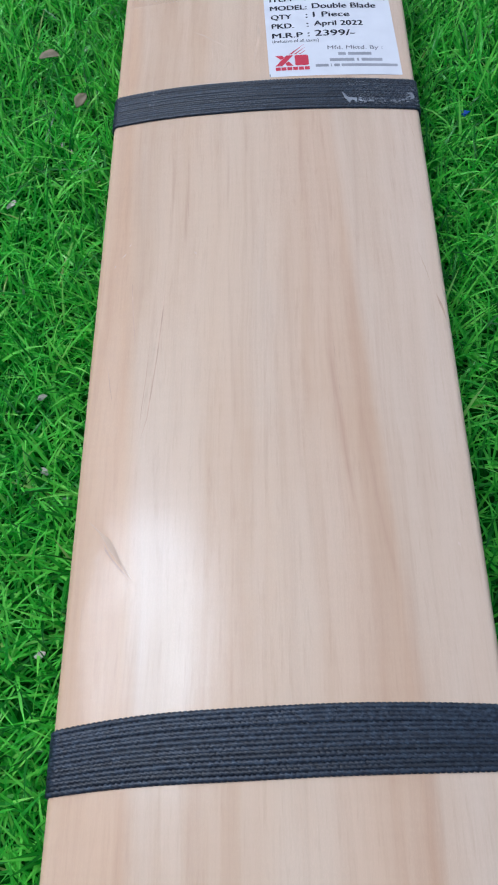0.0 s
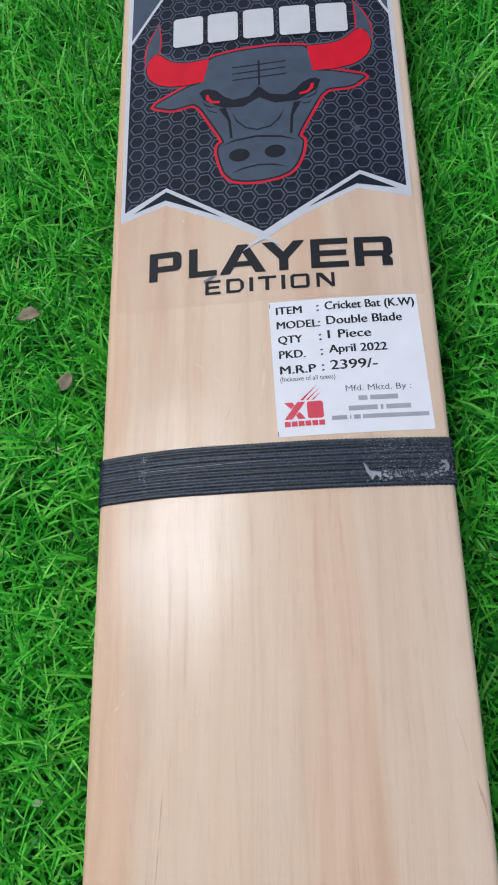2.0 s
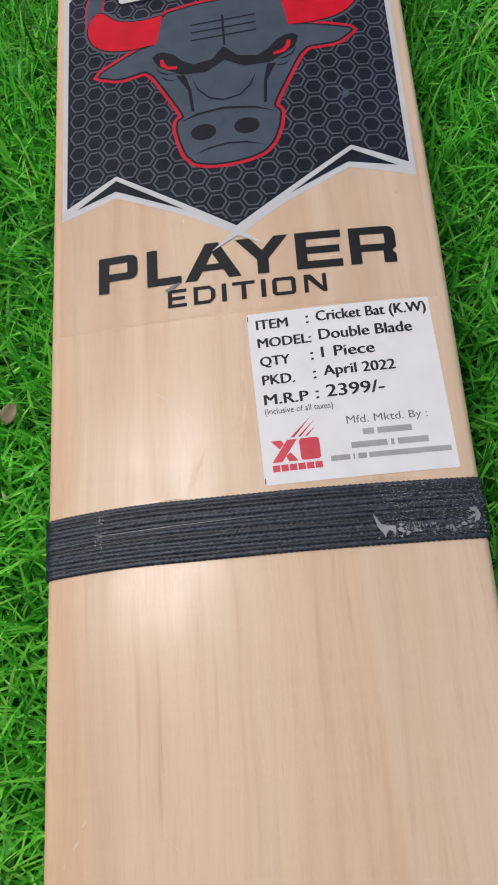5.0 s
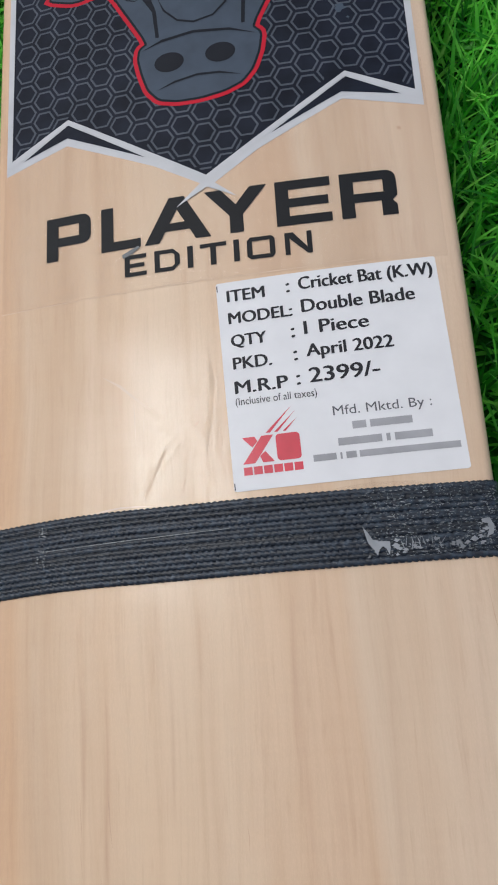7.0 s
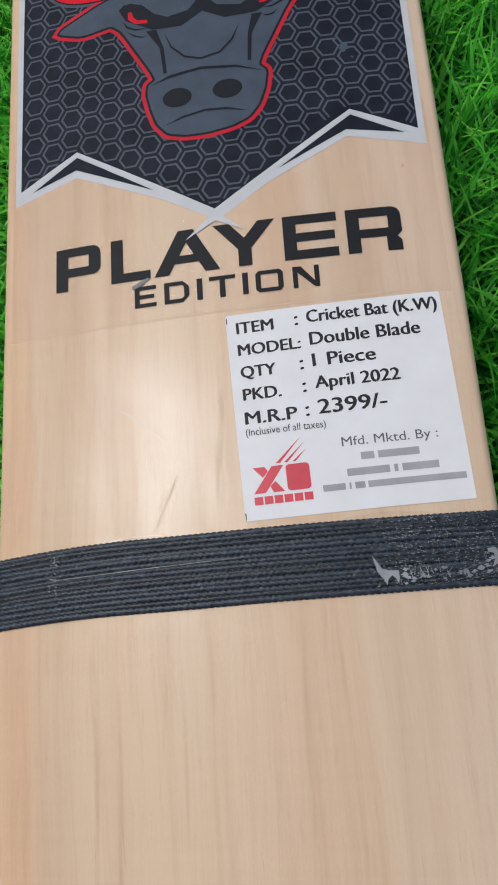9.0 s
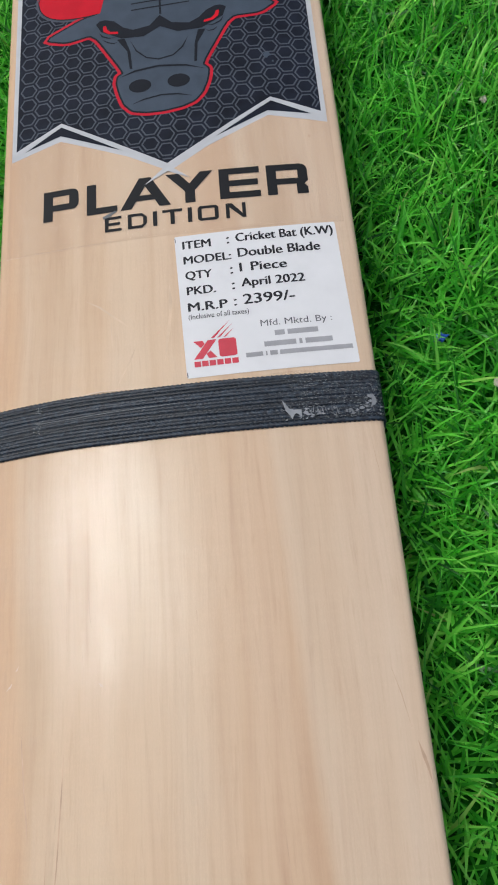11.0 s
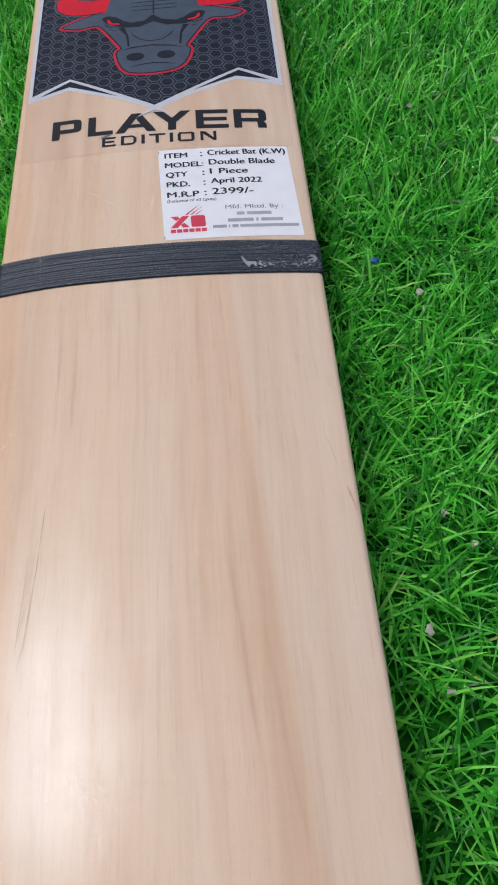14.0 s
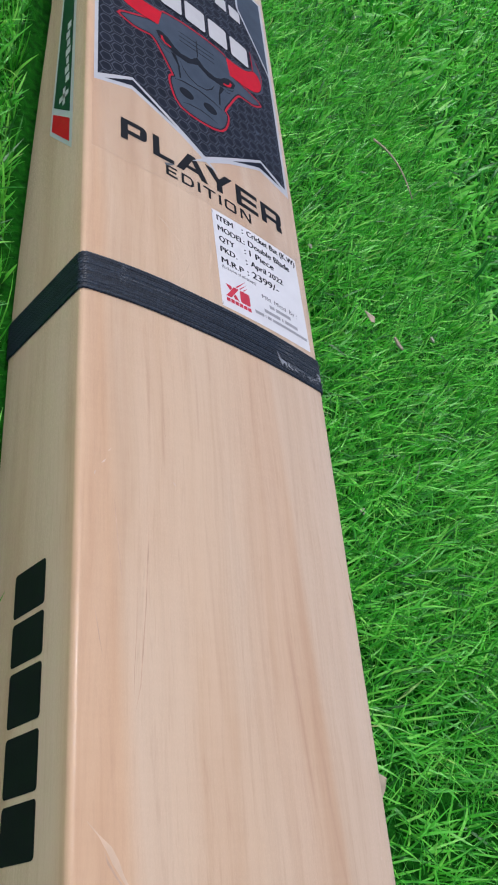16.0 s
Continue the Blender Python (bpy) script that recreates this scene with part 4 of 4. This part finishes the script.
CRACKS = [
    ([(-26.1, -50.9), (-25.8, -54.5), (-25.6, -58.0), (-25.2, -61.7)], 0.16), ([(-31.8, -52.0), (-31.5, -58.0), (-31.6, -63.0), (-31.2, -67.5)], 0.09),
    ([(-27.6, -66.0), (-27.3, -71.0), (-27.5, -76.0)], 0.08), ([(-42.8, -84.0), (-42.2, -91.0), (-41.6, -98.1), (-40.9, -104.0), (-40.5, -109.5)], 0.24),
    ([(-31.9, -88.0), (-32.6, -100.3), (-33.5, -113.8), (-34.6, -125.2), (-35.5, -134.6), (-37.2, -141.8)], 0.26), ([(-35.9, -108.0), (-36.4, -120.3), (-37.2, -131.0), (-37.5, -140.0)], 0.16),
    ([(-48.8, -114.0), (-47.6, -120.0), (-46.9, -124.0), (-45.8, -129.5)], 0.18), ([(0.9, -57.6), (1.3, -60.5), (1.2, -63.6)], 0.10),
    ([(18.2, -104.0), (18.9, -118.0), (19.8, -134.0), (21.3, -149.0)], 0.11), ([(49.9, -17.0), (50.4, -23.5), (51.0, -28.0)], 0.10),
    ([(46.6, -76.0), (48.4, -83.0), (49.9, -92.0)], 0.13), ([(50.6, -93.0), (51.6, -97.0), (52.2, -99.5), (52.6, -103.0)], 0.55),
]
for points, half in CRACKS:
    part("crack", scratch(points, half * 0.72), SPLIT, blade, "thin brown crack along the grain")
for points, half in (([(-45.3, -72.6), (-45.9, -73.6), (-46.9, -74.5)], 0.24), ([(-48.4, -76.9), (-48.7, -77.7), (-48.9, -78.6)], 0.18), ([(-23.5, -74.5), (-22.8, -75.2), (-22.3, -75.8)], 0.3), ([(-43.7, -68.6), (-44.2, -69.6), (-44.7, -70.0)], 0.15), ([(47.2, -173.6), (47.5, -174.4), (47.9, -175.0)], 0.35)):
    part("nick", scratch(points, half), GOUGE, blade, "small pale nick in the varnish")
MATT = [
    ([(-26.7, 33.4), (-22.4, 30.6), (-19.0, 27.4), (-15.8, 24.6), (-12.4, 21.4)], 0.32), ([(-1.8, 36.0), (-1.7, 30.0), (-1.9, 25.3), (-2.6, 20.0), (-3.0, 17.6), (-3.9, 10.5)], 0.55),
    ([(-17.4, 4.6), (-16.4, 7.0), (-15.4, 8.8), (-13.6, 12.4), (-12.0, 16.4)], 0.30), ([(-19.2, 26.4), (-19.0, 23.0), (-18.9, 19.0), (-18.8, 15.4)], 0.16),
    ([(-17.2, 24.0), (-17.0, 21.0), (-17.1, 17.8)], 0.10),
]
for points, half in MATT:
    part("scuff_line", scratch(points, half), RUB, blade, "dull rubbed line in the varnish")
part("dent", scratch([(-6.1, 19.2), (-5.4, 19.9), (-4.7, 20.5)], 0.3), SPLIT, blade, "small dark dent")
part("knot", sheet([[(44 + 0.5 * math.cos(a), 85.6 + 0.5 * math.sin(a)) for a in np.linspace(0, 6.28, 9)[:-1]]], 0.00004), SPLIT, blade)

# ---- prints on the edge of the blade ----


def edge_sheet(polys, lift):
    """Outlines (y, z below the face) in millimetres on the blade's edge."""
    bm = bmesh.new()
    for p in polys:
        f = bm.faces.new([bm.verts.new((-HALF - lift, y / 1000, TOP + z / 1000)) for y, z in p])
        f.normal_update()
        if f.normal.x > 0:
            f.normal_flip()
    return bm


mark = new("edge_print")
mark.parent = bat
tagged(mark, "black block print along the edge")
for y0, y1 in ((-171.5, -158.5), (-156.8, -142.6), (-140.2, -126.2), (-124.6, -112.8), (-111.2, -98.4)):
    part("block", edge_sheet([rounded(y0, -34, y1, -17.4, 1.2)], 0.0001), BLACK, mark)
part("block", edge_sheet([[(-184 + 7 * math.cos(a), -30 + 7 * math.sin(a)) for a in np.linspace(0, 6.283, 25)[:-1]]], 0.0001), BLACK, mark)
strip = new("edge_decal")
strip.parent = bat
tagged(strip, "dark green and red edge sticker")
part("border", edge_sheet([[(57.5, -12.0), (235, -12.0), (235, -19.4), (159, -23.6), (80, -28.8)]], 0.0001), SILVER, strip, "silver border")
part("field", edge_sheet([[(79.5, -14.2), (234, -13.2), (234, -18.4), (159, -22.2), (93.5, -26.4)]], 0.00016), GREEN, strip, "dark green field")
part("field", edge_sheet([[(62.5, -13.8), (75.5, -14.0), (90, -26.8), (80.5, -27.2)]], 0.00016), RED, strip, "red end panel")
part("block", edge_sheet([rect(88, -19.8, 98, -18.0)], 0.0002), OFFWHITE, strip, "white block print")
part("block", edge_sheet([rect(91.5, -22.4, 94.5, -15.6)], 0.0002), OFFWHITE, strip, "white block print")
for i in range(7):
    part("block", edge_sheet([rect(100 + 5.6 * i, -18.2 - 0.8 * (i % 2), 104.2 + 5.6 * i, -15.4 - 0.5 * (i % 3))], 0.0002), OFFWHITE, strip, "white block print")

# ---- litter in the grass ----


def crumb(name, x, y, size, mat, text, flat=0.4, seed=0, turn=0.0, z=0.009):
    """A small broken bit: an uneven, flattened lump or leaf piece."""
    r = random.Random(seed)
    bm = bmesh.new()
    bmesh.ops.create_icosphere(bm, subdivisions=2, radius=size / 2)
    for v in bm.verts:
        v.co *= 1 + 0.75 * noise.noise(v.co * (2.6 / size) + Vector((seed * 3.1, 0, 0)))
        v.co.z *= flat
        v.co.x *= r.uniform(1.1, 1.7)
    ob = link_mesh(name, bm, mat)
    ob.matrix_world = pose(x, y, z, r.uniform(-20, 20), r.uniform(-20, 20), turn or r.uniform(0, 360))
    return tagged(ob, text, name.replace("_", " "), "litter in the grass")


def leaf_bit(x, y, size, mat, text, seed, turn):
    """A thin curled leaf piece with a folded rib."""
    bm = bmesh.new()
    rows, r = [], random.Random(seed)
    for i in range(7):
        s = i / 6
        half = size * 0.36 * math.sin(math.pi * min(0.97, s * 0.92 + 0.05)) * r.uniform(0.8, 1.1)
        zc = 0.10 * size * math.sin(3 * s)
        rows.append([(size * (s - 0.5), k * half, zc + abs(k) * half * 0.35) for k in (-1, -0.5, 0, 0.5, 1)])
    top = [[bm.verts.new(p) for p in row] for row in rows]
    low = [[bm.verts.new((p[0], p[1], p[2] - 0.0003)) for p in row] for row in rows]
    for g, flip in ((top, False), (low, True)):
        for a, b in zip(g, g[1:]):
            for i in range(4):
                f = (a[i], b[i], b[i + 1], a[i + 1])
                bm.faces.new(f[::-1] if not flip else f)
    rim = [(top[i][0], low[i][0]) for i in range(7)] + [(top[6][i], low[6][i]) for i in range(1, 5)] + [(top[i][4], low[i][4]) for i in range(5, -1, -1)] + [(top[0][i], low[0][i]) for i in range(3, 0, -1)]
    for (a, b), (c, d) in zip(rim, rim[1:] + rim[:1]):
        bm.faces.new((a, b, d, c))
    bmesh.ops.recalc_face_normals(bm, faces=bm.faces[:])
    ob = smooth(link_mesh("dry_leaf", bm, mat))
    ob.matrix_world = pose(x, y, 0.0135, r.uniform(-14, 14), r.uniform(-14, 14), turn)
    return tagged(ob, text, "dry leaf", "litter in the grass")


leaf_bit(-0.0800, 0.0480, 0.0078, DRYLEAF, "small curled brown dry leaf on the grass", 1, 60)
leaf_bit(-0.0970, 0.0775, 0.0098, DRYLEAF, "small curled brown dry leaf on the grass", 2, 10)


def flat_chip(x, y, outline, thick, text, turn, tip):
    """A thin broken plate: an uneven outline (millimetres) with bevelled rims and a slight curl."""
    bm = bmesh.new()
    rings = []
    for inset, z in ((0.86, thick), (1.0, thick * 0.6), (1.0, thick * 0.3), (0.9, 0.0)):
        rings.append([bm.verts.new((px * inset / 1000, py * inset / 1000, (z + 0.02 * px * px) / 1000)) for px, py in outline])
    for a, b in zip(rings, rings[1:]):
        for i in range(len(a)):
            j = (i + 1) % len(a)
            bm.faces.new((a[i], b[i], b[j], a[j]))
    bm.faces.new(rings[0])
    bm.faces.new(rings[-1][::-1])
    bmesh.ops.recalc_face_normals(bm, faces=bm.faces[:])
    ob = link_mesh("flat_chip", bm, FLAKE)
    ob.matrix_world = pose(x, y, 0.0150, tip, 6, turn)
    return tagged(ob, text, "wood chip", "litter in the grass")


flat_chip(0.0945, -0.1478, [(-3.6, -4.8), (1.2, -5.2), (3.4, -4.4), (3.9, 0.5), (3.4, 4.9), (-1.0, 4.4), (-3.2, 4.9), (-3.9, 0.3)], 0.8, "flat tan wood chip lying on the grass", -24, 8)
flat_chip(0.1480, 0.0940, [(-5.2, 2.2), (-1.0, -3.6), (2.6, -3.0), (4.9, 1.9), (1.0, 3.2)], 0.7, "flat tan wood chip lying on the grass", 5, -6)
flat_chip(0.1690, 0.0850, [(-4.4, -0.9), (0.4, -1.3), (4.2, -0.6), (4.4, 0.7), (-0.2, 1.2), (-4.2, 0.8)], 1.2, "narrow pale wood splinter lying on the grass", -38, 4)
CRUMBS = [(-0.1046, -0.0062, 0.0046), (-0.0820, -0.0990, 0.0034), (-0.0780, -0.1280, 0.0036), (-0.0720, -0.1900, 0.0038),
          (-0.0871, 0.0267, 0.0026), (-0.0832, 0.0221, 0.0028), (-0.0826, 0.0869, 0.0022), (0.1140, 0.1320, 0.0040), (0.0975, 0.0150, 0.0046),
          (0.0755, -0.1220, 0.0040), (0.1210, -0.0280, 0.0042), (0.0870, -0.0830, 0.0040), (0.0950, -0.0950, 0.0032), (0.0780, -0.1410, 0.0032), (0.27, 0.32, 0.005), (0.218, 0.114, 0.005)]
for i, (x, y, s) in enumerate(CRUMBS):
    crumb("wood_chip", x, y, s * 0.66, CHIP, "tiny pale wood chip lying in the grass", 0.55, 30 + i)
crumb("plastic_scrap", 0.0815, 0.0330, 0.0034, BLUE, "tiny blue plastic scrap lying in the grass", 0.5, 77)

# a thin dry stalk bent over the turf
bm = bmesh.new()
stalk = []
for i in range(9):
    k = i / 8
    c = Vector((0.186 + 0.030 * k, 0.262 - 0.042 * k + 0.006 * math.sin(2.4 * k), 0.020 + 0.004 * math.sin(3 * k)))
    r = 0.0009 * (1 - 0.55 * k)
    stalk.append([bm.verts.new(c + Vector((r * math.cos(a) * 0.8, r * math.cos(a) * 0.6, r * math.sin(a)))) for a in np.linspace(0, 2 * math.pi, 6, endpoint=False)])
for a, b in zip(stalk, stalk[1:]):
    for i in range(6):
        bm.faces.new((a[i], b[i], b[(i + 1) % 6], a[(i + 1) % 6]))
bm.faces.new(stalk[0])
bm.faces.new(stalk[-1][::-1])
bmesh.ops.recalc_face_normals(bm, faces=bm.faces[:])
tagged(smooth(link_mesh("dry_stalk", bm, FLAKE)), "thin pale dry grass stalk lying on the lawn", "dry stalk", "litter in the grass")
